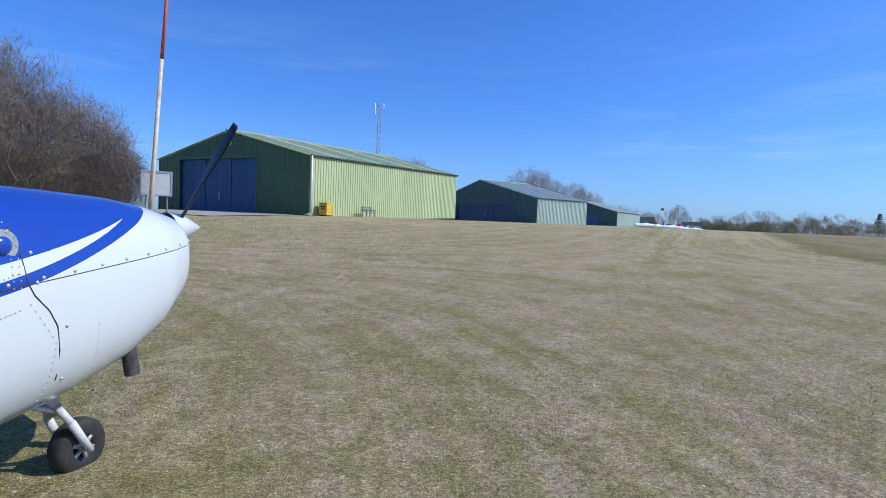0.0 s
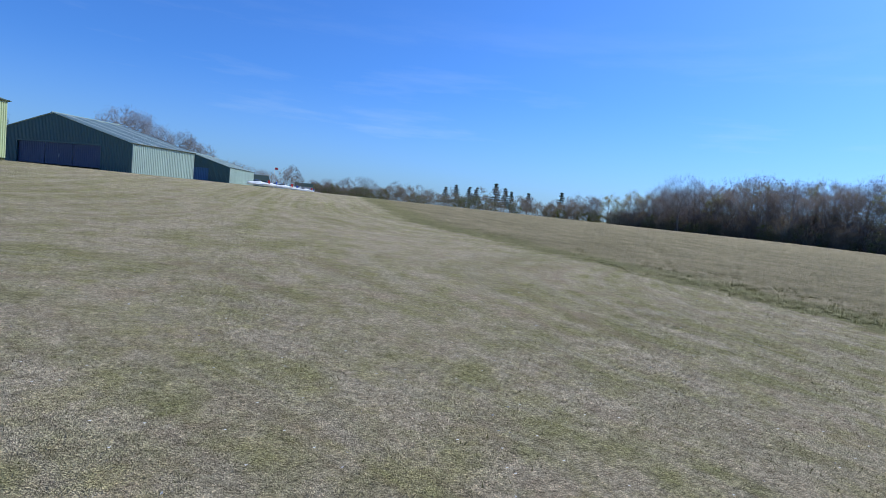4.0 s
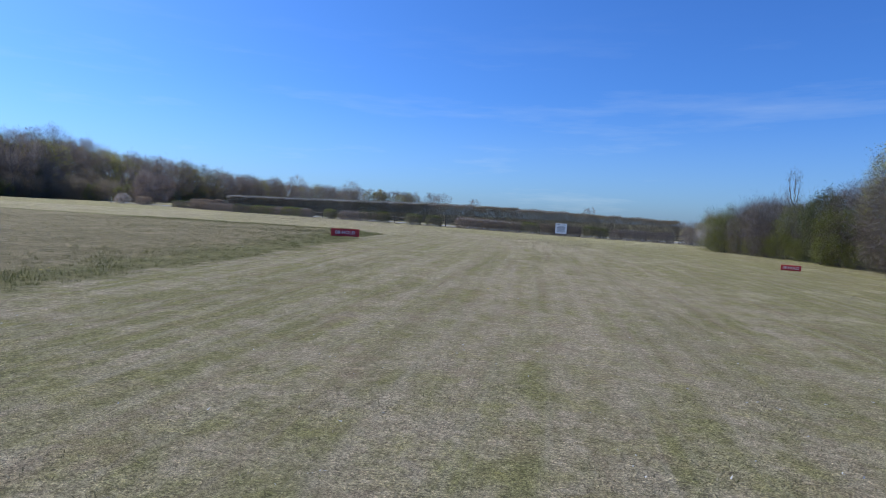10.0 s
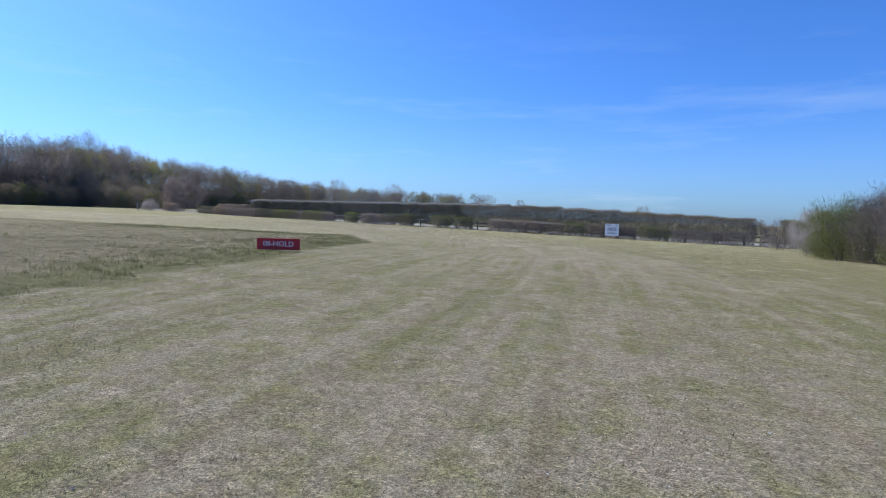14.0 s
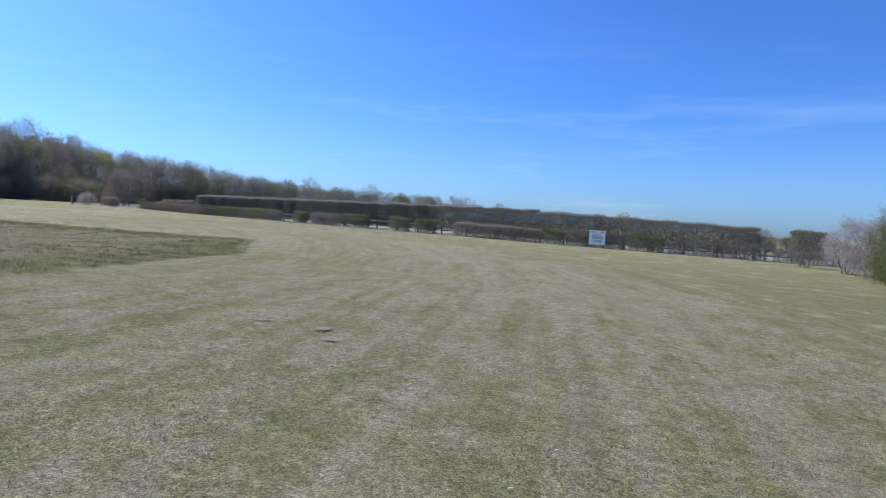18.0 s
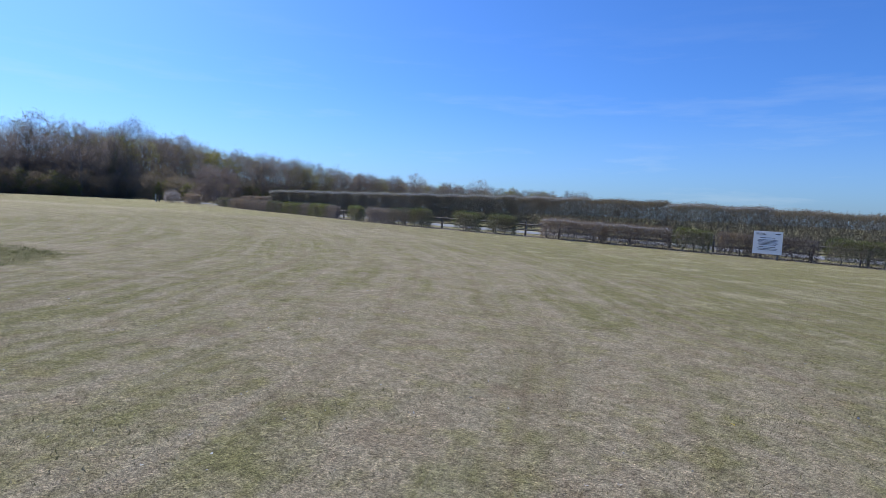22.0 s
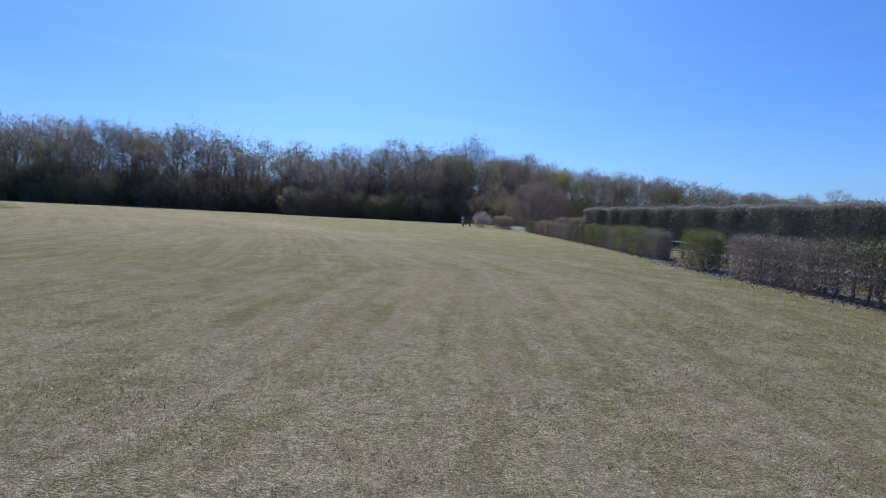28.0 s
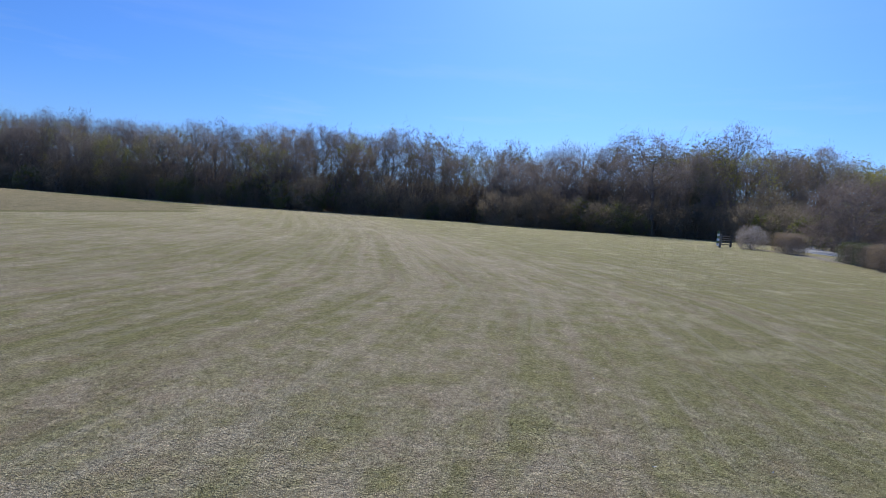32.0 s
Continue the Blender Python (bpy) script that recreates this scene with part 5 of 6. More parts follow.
# ---- the light aeroplane on the grass ----
def paint(name, c, rough=0.22, coat=0.6):
    m = surf(name, [tuple(v * 0.96 for v in c), c, tuple(min(1, v * 1.03) for v in c)], 1.5, 60, rough, 0.02, 0.002)
    p = m.node_tree.nodes["Principled BSDF"]
    p.inputs["Coat Weight"].default_value, p.inputs["Coat Roughness"].default_value = coat, 0.08
    return m


white_paint = paint("white_gloss", (0.60, 0.63, 0.66))
blue_paint = paint("blue_gloss", (0.012, 0.055, 0.36), 0.2)
tyre_rubber = surf("tyre_rubber", [(0.012, 0.012, 0.013), (0.022, 0.021, 0.021), (0.045, 0.042, 0.038)], 8, 60, 0.8, 0.2, 0.004)
alloy = surf("dull_alloy", [(0.35, 0.35, 0.35), (0.48, 0.48, 0.48), (0.58, 0.58, 0.57)], 6, 60, 0.45, 0.1, 0.003, metal=0.6)
grey_leg = surf("grey_leg_paint", [(0.38, 0.39, 0.40), (0.52, 0.53, 0.54), (0.62, 0.63, 0.63)], 6, 60, 0.5, 0.15, 0.003)
black_metal = surf("black_paint", [(0.008, 0.008, 0.009), (0.016, 0.016, 0.017), (0.03, 0.03, 0.03)], 6, 60, 0.4, 0.1, 0.003)
pipe_metal = surf("sooty_pipe", [(0.06, 0.055, 0.06), (0.13, 0.12, 0.13), (0.22, 0.20, 0.19)], 6, 40, 0.45, 0.2, 0.003, metal=0.7)
screen_glass = paint("tinted_screen", (0.05, 0.06, 0.07), 0.05)


def livery():
    """White below, blue above, with a white swoosh and a blue line that sweep up to the nose."""
    m = white_paint.copy()
    m.name = "livery"
    n, l = m.node_tree.nodes, m.node_tree.links
    sx = n.new("ShaderNodeSeparateXYZ")
    l.new(n.new("ShaderNodeTexCoord").outputs["Object"], sx.inputs[0])
    x, z = sx.outputs["X"], sx.outputs["Z"]

    def above(px, pz):
        c = np.polyfit(px, pz, len(px) - 1)
        v = None
        for k in c:
            t = n.new("ShaderNodeMath")
            if v is None:
                t.operation, t.inputs[0].default_value, t.inputs[1].default_value = "ADD", float(k), 0.0
            else:
                t.operation, t.inputs[2].default_value = "MULTIPLY_ADD", float(k)
                l.new(v, t.inputs[0]), l.new(x, t.inputs[1])
            v = t.outputs[0]
        t = n.new("ShaderNodeMath")
        t.operation = "GREATER_THAN"
        l.new(z, t.inputs[0]), l.new(v, t.inputs[1])
        return t.outputs[0]

    def op(kind, a, b):
        t = n.new("ShaderNodeMath")
        t.operation = kind
        for i, s in enumerate((a, b)):
            if isinstance(s, float):
                t.inputs[i].default_value = s
            else:
                l.new(s, t.inputs[i])
        return t.outputs[0]

    low_ = above((1.69, 2.12, 2.55, 2.97), (1.18, 1.285, 1.455, 1.65))
    swoosh = op("SUBTRACT", above((1.69, 2.12, 2.62), (1.235, 1.345, 1.555)), above((1.69, 2.12, 2.62), (1.315, 1.405, 1.557)))
    back_ = op("LESS_THAN", x, 2.62)
    blue = op("MULTIPLY", low_, op("SUBTRACT", 1.0, op("MULTIPLY", op("MAXIMUM", swoosh, 0.0), back_)))
    blue = op("MULTIPLY", blue, op("LESS_THAN", x, 2.99))
    mx = n.new("ShaderNodeMixRGB")
    mx.inputs[1].default_value, mx.inputs[2].default_value = (0.60, 0.63, 0.66, 1), (0.012, 0.050, 0.33, 1)
    p = n["Principled BSDF"]
    l.new(blue, mx.inputs[0]), l.new(mx.outputs[0], p.inputs["Base Color"])
    return m


STATIONS = [  # forward, top, bottom, half-width
    (3.36, 1.505, 1.25, 0.13), (3.33, 1.545, 1.14, 0.23), (3.22, 1.595, 0.97, 0.32), (3.00, 1.645, 0.79, 0.405), (2.72, 1.685, 0.65, 0.455),
    (2.32, 1.705, 0.54, 0.49), (1.85, 1.72, 0.46, 0.52), (1.30, 1.74, 0.42, 0.55)]
CABIN = [(1.30, 1.74, 0.42, 0.55), (0.55, 2.15, 0.40, 0.56), (-0.6, 2.18, 0.42, 0.55), (-1.6, 1.9, 0.60, 0.42), (-4.6, 1.45, 1.15, 0.09)]


def section(table, x):
    a = np.array(table)[::-1]
    return [float(np.interp(x, a[:, 0], a[:, k])) for k in (1, 2, 3)]


def loft(table, count, n=40, power=2.5, cap=True):
    bm = bmesh.new()
    rings = []
    ss = np.linspace(0, 1, count)
    keys = np.linspace(0, 1, len(table))
    t = np.array(table)
    for s in ss:
        x, top, bot, hw = [float(np.interp(s, keys, t[:, k])) for k in range(4)]
        zm, h = (top + bot) / 2, (top - bot) / 2
        ring = []
        for k in range(n):
            a = math.tau * k / n
            c, d = math.cos(a), math.sin(a)
            ring.append(bm.verts.new((x, hw * math.copysign(abs(c) ** (2 / power), c), zm + h * math.copysign(abs(d) ** (2 / power), d))))
        rings.append(ring)
    for a, b in zip(rings, rings[1:]):
        for k in range(n):
            bm.faces.new((a[k], a[(k + 1) % n], b[(k + 1) % n], b[k]))
    if cap:
        bm.faces.new(rings[0])
        bm.faces.new(rings[-1][::-1])
    return bm


def flank(x, z, out_=0.0):
    """A point on the cowling's starboard side."""
    top, bot, hw = section(STATIONS, x)
    zm, h = (top + bot) / 2, (top - bot) / 2
    u = min(0.999, abs(z - zm) / h)
    return Vector((x, -(hw + out_) * (1 - u ** 2.5) ** 0.4 - out_, z))


PLANE_AZ = radians(16.03)
pf, pl = (math.sin(PLANE_AZ), math.cos(PLANE_AZ)), (-math.cos(PLANE_AZ), math.sin(PLANE_AZ))
plane = thing("light_aeroplane", "white and blue high-wing light aeroplane standing on the grass", "aeroplane", m=Matrix(((pf[0], pl[0], 0, -2.928), (pf[1], pl[1], 0, 0.853), (0, 0, 1, 0), (0, 0, 0, 1))))
cowl = part("cowling", loft(STATIONS, 42, 64), livery(), plane, "white cowling with a blue top and blue sweeping line", True)
part("cabin", loft(CABIN, 30, 40, 2.8), white_paint, plane, "", True)
part("windscreen", loft([(1.22, 1.80, 1.70, 0.50), (0.62, 2.17, 1.75, 0.545)], 8, 32, 2.8), screen_glass, plane, "dark tinted windscreen", True)
# spinner and propeller
bm = bmesh.new()
prof = [(3.34, 0.108), (3.42, 0.106), (3.50, 0.090), (3.58, 0.062), (3.66, 0.028), (3.71, 0.004)]
rings = []
for x, r in prof:
    rings.append([bm.verts.new((x, r * math.cos(k * math.tau / 24), 1.50 + r * math.sin(k * math.tau / 24))) for k in range(24)])
for a, b in zip(rings, rings[1:]):
    for k in range(24):
        bm.faces.new((a[k], a[(k + 1) % 24], b[(k + 1) % 24], b[k]))
bm.faces.new(rings[-1])
part("spinner", bm, white_paint, plane, "pointed white spinner", True)
prop = part("propeller_hub", rod(bmesh.new(), (3.38, 0, 1.50), (3.46, 0, 1.50), 0.085, n=20), black_metal, plane)
for sgn in (1, -1):
    bm = bmesh.new()
    cols = []
    for i in range(15):
        r = 0.06 + 0.84 * i / 14
        chord = 0.055 + 0.065 * math.sin(min(1, r / 0.62) * 1.5) - 0.055 * max(0, (r - 0.62) / 0.30) ** 1.6
        tw = radians(52 - 36 * min(1, r / 0.9))
        th = 0.016 * (1.1 - r)
        ring = []
        for u, w in ((-0.5, 0), (-0.2, 1), (0.2, 0.8), (0.5, 0), (0.2, -0.3), (-0.2, -0.3)):
            y_, x_ = u * chord * math.cos(tw) - w * th * math.sin(tw), u * chord * math.sin(tw) + w * th * math.cos(tw)
            ring.append(bm.verts.new((3.44 + x_, y_ * sgn, 1.50 + r * sgn)))
        cols.append(ring)
    for a, b in zip(cols, cols[1:]):
        for k in range(6):
            bm.faces.new((a[k], a[(k + 1) % 6], b[(k + 1) % 6], b[k]))
    bm.faces.new(cols[-1]), bm.faces.new(cols[0])
    bmesh.ops.rotate(bm, verts=bm.verts, cent=(3.44, 0, 1.50), matrix=Matrix.Rotation(radians(34), 3, "X"))
    part("blade", bm, black_metal, prop, "black propeller blade", True)
# seams, fasteners, rivets
dark_seam = surf("seam", [(0.02, 0.02, 0.025), (0.04, 0.04, 0.045), (0.07, 0.07, 0.07)], 8, 50, 0.7, 0.0)


def seam(name, pts, r=0.0035):
    bm = bmesh.new()
    for a, b in zip(pts, pts[1:]):
        rod(bm, a, b, r, n=5)
    return part(name, bm, dark_seam, cowl)


split = [flank(1.72 + 1.58 * k / 24, 1.215 + 0.185 * k / 24) for k in range(25)]
seam("split_line", split, 0.0025)
edge = [flank(x, z) for x, z in ((1.84, 1.70), (1.885, 1.62), (1.915, 1.50), (1.935, 1.38), (1.955, 1.25), (1.985, 1.19), (2.06, 1.11), (2.105, 1.03), (2.13, 0.90), (2.15, 0.75), (2.165, 0.60))]
seam("panel_edge", edge, 0.004)
stud = bmesh.new()
bmesh.ops.create_uvsphere(stud, u_segments=8, v_segments=5, radius=0.0105, matrix=Matrix.Diagonal((1, 0.6, 1, 1)))
stud_me, rivet_bm = from_bm("fastener", stud, alloy, True), bmesh.new()
for k in range(9):
    o = new("fastener", stud_me)
    o.parent, o.location = cowl, flank(1.86 + 1.40 * k / 8, 1.222 + 0.185 * (0.14 + 1.60 * k / 8) / 1.76 + 0.012)
for x, z in ((1.985, 1.39), (2.16, 1.02), (2.19, 0.74), (2.00, 1.25), (3.28, 1.41)):
    o = new("fastener", stud_me)
    o.parent, o.location = cowl, flank(x, z)
bmesh.ops.create_uvsphere(rivet_bm, u_segments=6, v_segments=4, radius=0.0045)
rivet_me = from_bm("rivet", rivet_bm, alloy, True)
for k in range(14):
    for dx in (-0.055, -0.02):
        o = new("rivet", rivet_me)
        o.parent, o.location = cowl, flank(1.865 + dx + 0.075 * min(1, k / 6), 1.66 - 0.033 * k)
for k in range(16):
    o = new("rivet", rivet_me)
    o.parent, o.location = cowl, flank(1.965 + 0.14 * min(1.0, k / 6), 1.15 - 0.034 * k)
for k in range(10):
    o = new("rivet", rivet_me)
    o.parent, o.location = cowl, flank(2.36 + 0.004 * k, 1.0 - 0.035 * k)
# round fitting on the upper side panel
bm = bmesh.new()
p0 = flank(1.85, 1.425)
rod(bm, p0 + Vector((0, 0.02, 0)), p0 + Vector((0, -0.012, 0)), 0.075, n=18)
cap_ = part("port_plate", bm, alloy, cowl, "round riveted metal plate")
bm = bmesh.new()
bmesh.ops.create_uvsphere(bm, u_segments=14, v_segments=8, radius=0.045, matrix=Matrix.Translation(p0 + Vector((0, -0.012, 0))) @ Matrix.Diagonal((1, 0.5, 1, 1)))
part("port_cap", bm, blue_paint, cap_, "blue domed cap", True)
for k in range(10):
    o = new("rivet", rivet_me)
    o.parent, o.location = cowl, p0 + Vector((0.064 * math.cos(k * 0.628), -0.013, 0.064 * math.sin(k * 0.628)))
for k in range(12):
    o = new("rivet", rivet_me)
    o.parent, o.location = cowl, flank(1.80 + 0.022 * (k % 6), (1.265, 1.10)[k // 6] + 0.006 * (k % 6))
seam("access_door_edge", [flank(x, z) for x, z in ((1.70, 1.60), (1.85, 1.60), (1.865, 1.575), (1.865, 1.555), (1.70, 1.552))], 0.003)
seam("lower_panel_edge", [flank(x, z) for x, z in ((1.70, 1.195), (1.80, 1.215), (1.94, 1.25))], 0.002)
# exhaust stub
bm = bmesh.new()
rod(bm, (2.86, -0.16, 0.80), (2.90, -0.17, 0.56), 0.045, 0.048, 16, False)
rod(bm, (2.86, -0.16, 0.80), (2.90, -0.17, 0.56), 0.038, 0.041, 16, False)
part("exhaust_pipe", bm, pipe_metal, plane, "sooty exhaust stub", True)
# nose leg and wheel
leg = part("nose_leg", rod(rod(bmesh.new(), (2.43, 0, 0.64), (2.50, 0, 0.40), 0.040, n=14), (2.455, 0, 0.55), (2.49, 0, 0.43), 0.050, n=14), alloy, plane, "bare metal nose leg", True)
for sgn in (1, -1):
    bm = bmesh.new()
    rod(bm, (2.49, 0.03 * sgn, 0.45), (2.53, 0.09 * sgn - 0.01, 0.35), 0.026, 0.022, 8)
    rod(bm, (2.53, 0.09 * sgn - 0.01, 0.35), (2.64, 0.105 * sgn - 0.02, 0.15), 0.026, 0.022, 8)
    part("fork_arm", bm, grey_leg, leg, "grey painted fork arm", True)
part("torque_link", rod(rod(bmesh.new(), (2.45, -0.03, 0.56), (2.32, -0.03, 0.50), 0.014, n=6), (2.32, -0.03, 0.50), (2.49, -0.03, 0.42), 0.014, n=6), grey_leg, leg)
part("drag_strut", rod(bmesh.new(), (2.46, -0.06, 0.52), (2.08, -0.08, 0.50), 0.018, n=8), grey_leg, leg)


def wheel_at(x, y, z, r, w, parent, name):
    bm = bmesh.new()
    n, m_ = 36, 14
    rings_ = []
    for i in range(n):
        a = math.tau * i / n
        ring = []
        for j in range(m_):
            b = math.tau * j / m_
            rr = r - w / 2 * 0.95 + w / 2 * 0.95 * math.copysign(abs(math.cos(b)) ** 0.75, math.cos(b))
            ring.append(bm.verts.new((x + rr * math.cos(a), y + w / 2 * math.copysign(abs(math.sin(b)) ** 0.8, math.sin(b)), z + rr * math.sin(a))))
        rings_.append(ring)
    for i in range(n):
        a, b = rings_[i], rings_[(i + 1) % n]
        for j in range(m_):
            bm.faces.new((a[j], a[(j + 1) % m_], b[(j + 1) % m_], b[j]))
    t = part(name, bm, tyre_rubber, parent, "black treadless tyre", True)
    bm = bmesh.new()
    for sgn in (1, -1):
        rod(bm, (x, y + sgn * w * 0.16, z), (x, y + sgn * w * 0.22, z), r * 0.55, r * 0.55, 28)
    part("wheel_well", bm, black_metal, t)
    bm = bmesh.new()
    for sgn in (1, -1):
        face = y + sgn * w * 0.42
        loops_ = [[bm.verts.new((x + q * r * math.cos(k * math.tau / 32), yy, z + q * r * math.sin(k * math.tau / 32))) for k in range(32)] for q, yy in ((0.57, y + sgn * w * 0.25), (0.585, face), (0.43, face), (0.42, y + sgn * w * 0.25))]
        for a, b in zip(loops_, loops_[1:]):
            for k in range(32):
                bm.faces.new((a[k], a[(k + 1) % 32], b[(k + 1) % 32], b[k]))
        for k in range(6):
            q = Matrix.Translation((x, y + sgn * w * 0.36, z)) @ Matrix.Rotation(k * math.tau / 6 + 0.3, 4, "Y") @ Matrix.Translation((r * 0.31, 0, 0)) @ Matrix.Diagonal((r * 0.30, w * 0.14, r * 0.13, 1))
            bmesh.ops.create_cube(bm, size=1.0, matrix=q)
        rod(bm, (x, y + sgn * w * 0.22, z), (x, y + sgn * w * 0.46, z), r * 0.20, r * 0.17, 16)
        rod(bm, (x, y + sgn * w * 0.46, z), (x, y + sgn * w * 0.72, z), r * 0.13, r * 0.10, 12)
    part("rim", bm, alloy, t, "dull alloy rim", True)
    return t


wheel_at(2.64, -0.02, 0.165, 0.172, 0.125, plane, "wheel")
for sgn in (1, -1):
    part("main_leg", rod(bmesh.new(), (0.0, 0.45 * sgn, 0.62), (-0.05, 1.15 * sgn, 0.22), 0.045, 0.03, 8), white_paint, plane, "", True)
    wheel_at(-0.05, 1.22 * sgn, 0.20, 0.21, 0.15, plane, "wheel")
# high wing and tail
bm = bmesh.new()
for sgn in (1, -1):
    cols = []
    for y_, c0, c1, zz in ((0.0, 0.55, -1.05, 2.16), (2.4, 0.55, -1.05, 2.21), (5.3, 0.42, -0.72, 2.32)):
        ring = [bm.verts.new((c0 + (c1 - c0) * u, y_ * sgn, zz + v * (c0 - c1))) for u, v in ((0, 0.02), (0.06, 0.06), (0.3, 0.085), (0.7, 0.05), (1, 0.01), (0.6, -0.015), (0.2, -0.02))]
        cols.append(ring)
    for a, b in zip(cols, cols[1:]):
        for k in range(7):
            bm.faces.new((a[k], a[(k + 1) % 7], b[(k + 1) % 7], b[k]))
    bm.faces.new(cols[-1])
part("wing", bm, white_paint, plane, "white high wing", True)
for sgn in (1, -1):
    part("wing_strut", rod(bmesh.new(), (0.15, 0.50 * sgn, 0.62), (-0.05, 2.45 * sgn, 2.18), 0.035, n=8), white_paint, plane, "", True)
    part("tailplane", boxed(-4.75, -4.0, min(0.05 * sgn, 1.6 * sgn), max(0.05 * sgn, 1.6 * sgn), 1.30, 1.36, bevel=0.02), white_paint, plane)
bm = bmesh.new()
a, b = [[bm.verts.new((x, y_, z)) for x, z in ((-3.4, 1.5), (-4.3, 2.55), (-4.75, 2.55), (-4.7, 1.4))] for y_ in (0.04, -0.04)]
bm.faces.new(a), bm.faces.new(b[::-1])
for k in range(4):
    bm.faces.new((a[k], a[(k + 1) % 4], b[(k + 1) % 4], b[k]))
part("fin", bm, blue_paint, plane, "blue fin")

# ---- signs ----
red_board = surf("red_board", [(0.44, 0.022, 0.030), (0.54, 0.034, 0.040), (0.60, 0.05, 0.05)], 4, 40, 0.5, 0.05, 0.003)
white_board = surf("white_board", [(0.70, 0.72, 0.75), (0.76, 0.78, 0.80), (0.80, 0.81, 0.82)], 3, 30, 0.5, 0.03, 0.003)
white_letter = surf("white_letter", [(0.72, 0.72, 0.72), (0.78, 0.78, 0.78), (0.80, 0.80, 0.80)], 4, 40, 0.5, 0.0)
ink = surf("dark_ink", [(0.03, 0.04, 0.07), (0.05, 0.06, 0.09), (0.07, 0.08, 0.10)], 4, 40, 0.6, 0.0)


def lettering(text, size, material, parent, m):
    c = bpy.data.curves.new("lettering", "FONT")
    c.body, c.size, c.align_x, c.align_y, c.extrude, c.offset = text, size, "CENTER", "CENTER", 0.004, 0.001
    ob = new("lettering_pattern", c)
    dg = bpy.context.evaluated_depsgraph_get()
    me = bpy.data.meshes.new_from_object(ob.evaluated_get(dg))
    bpy.data.objects.remove(ob)
    me.materials.clear()
    me.materials.append(material)
    o = new("lettering", me)
    o.parent, o.matrix_basis = parent, m
    return tagged(o, "white lettering " + text)


def hold_sign(x, y, turn, w, h):
    z = ground(x, y)
    s = thing("hold_sign", "red runway holding sign with white letters on short legs", "sign", "holding point signs", pose(x, y, z, 0, 0, turn))
    part("board", boxed(-w / 2, w / 2, -0.03, 0.03, 0.03, 0.03 + h, bevel=0.008), red_board, s, "red board")
    for k in (-0.36, 0.36):
        part("leg", rod(bmesh.new(), (k * w, 0.045, -0.2), (k * w, 0.045, 0.2), 0.02, n=8), alloy, s)
    lettering("08-HOLD", h * 0.64, white_letter, s, pose(0, -0.034, 0.03 + h / 2, 90, 0, 0))


hold_sign(21.1, -24.35, 215.0, 1.36, 0.37)
hold_sign(1.62, -28.7, 171.0, 0.74, 0.23)

z = ground(20.7, -74.5)
ns = thing("notice_board", "white notice board with small dark print before the hedge", "sign", m=pose(20.75, -73.5, z, 0, 0, 172.0))
part("board", boxed(-0.76, 0.76, -0.02, 0.02, 0.32, 1.62, bevel=0.006), white_board, ns, "white board")
for k in (-0.55, 0.55):
    part("post", boxed(k - 0.04, k + 0.04, 0.02, 0.10, -0.3, 1.58), timber, ns)
for i, (zz, w, x0) in enumerate(((1.50, 0.46, -0.62), (1.44, 0.52, -0.62), (1.25, 0.80, -0.42), (1.13, 1.0, -0.5), (1.06, 1.06, -0.53), (0.99, 0.98, -0.49), (0.92, 1.04, -0.52), (0.85, 0.9, -0.45), (0.72, 0.86, -0.43), (0.63, 1.08, -0.54), (0.56, 0.94, -0.47))):
    part("print_line", boxed(x0, x0 + w, -0.0245, -0.021, zz - 0.013, zz + 0.013), ink, ns)
part("badge", boxed(0.38, 0.64, -0.0245, -0.021, 1.45, 1.50), ink, ns)

# ---- wind sock, mast, things by the hangar ----
rust_white = surf("rusty_white_pole", [(0.42, 0.24, 0.12), (0.62, 0.50, 0.36), (0.72, 0.66, 0.55)], 2.2, 14, 0.7, 0.2, 0.004, stretch=(1, 1, 0.6))
orange = surf("orange_paint", [(0.45, 0.09, 0.04), (0.55, 0.12, 0.05), (0.60, 0.18, 0.09)], 3, 20, 0.7, 0.1, 0.004)
sock_cloth = leafy("sock_cloth", [(0.62, 0.07, 0.03), (0.68, 0.09, 0.04)], 0.0, 0.8, 0.4)
sx_, sy_ = -10.34, 19.7
sz = ground(sx_, sy_)
sock = thing("windsock", "tall rusty white and orange pole with an orange wind sock", "windsock", m=pose(sx_, sy_, sz, 0, 3.5, 0))
part("pole", rod(bmesh.new(), (0, 0, -0.3), (0, 0, 6.2), 0.085, 0.062, 14), rust_white, sock, "rusty white pole", True)
part("upper_pole", rod(bmesh.new(), (0, 0, 6.2), (0, 0, 9.6), 0.062, 0.045, 12), orange, sock, "faded orange upper pole", True)
part("base_plate", boxed(-0.22, 0.22, -0.22, 0.22, -0.1, 0.06, bevel=0.01), alloy, sock)
part("pivot_arm", rod(bmesh.new(), (0, 0, 9.45), (-0.5, -0.05, 9.45), 0.02, n=8), black_metal, sock)
bm = bmesh.new()
rings = []
for i in range(12):
    u = i / 11
    c, r = Vector((-0.5 - 3.3 * u, -0.15 * u, 9.45 - 1.15 * u ** 1.4)), 0.36 - 0.20 * u
    rings.append([bm.verts.new(c + Vector((0.12 * math.sin(k) * u, r * math.cos(k * math.tau / 16), r * math.sin(k * math.tau / 16)))) for k in range(16)])
for a, b in zip(rings, rings[1:]):
    for k in range(16):
        bm.faces.new((a[k], a[(k + 1) % 16], b[(k + 1) % 16], b[k]))
part("sock", bm, sock_cloth, sock, "orange cloth sock", True)

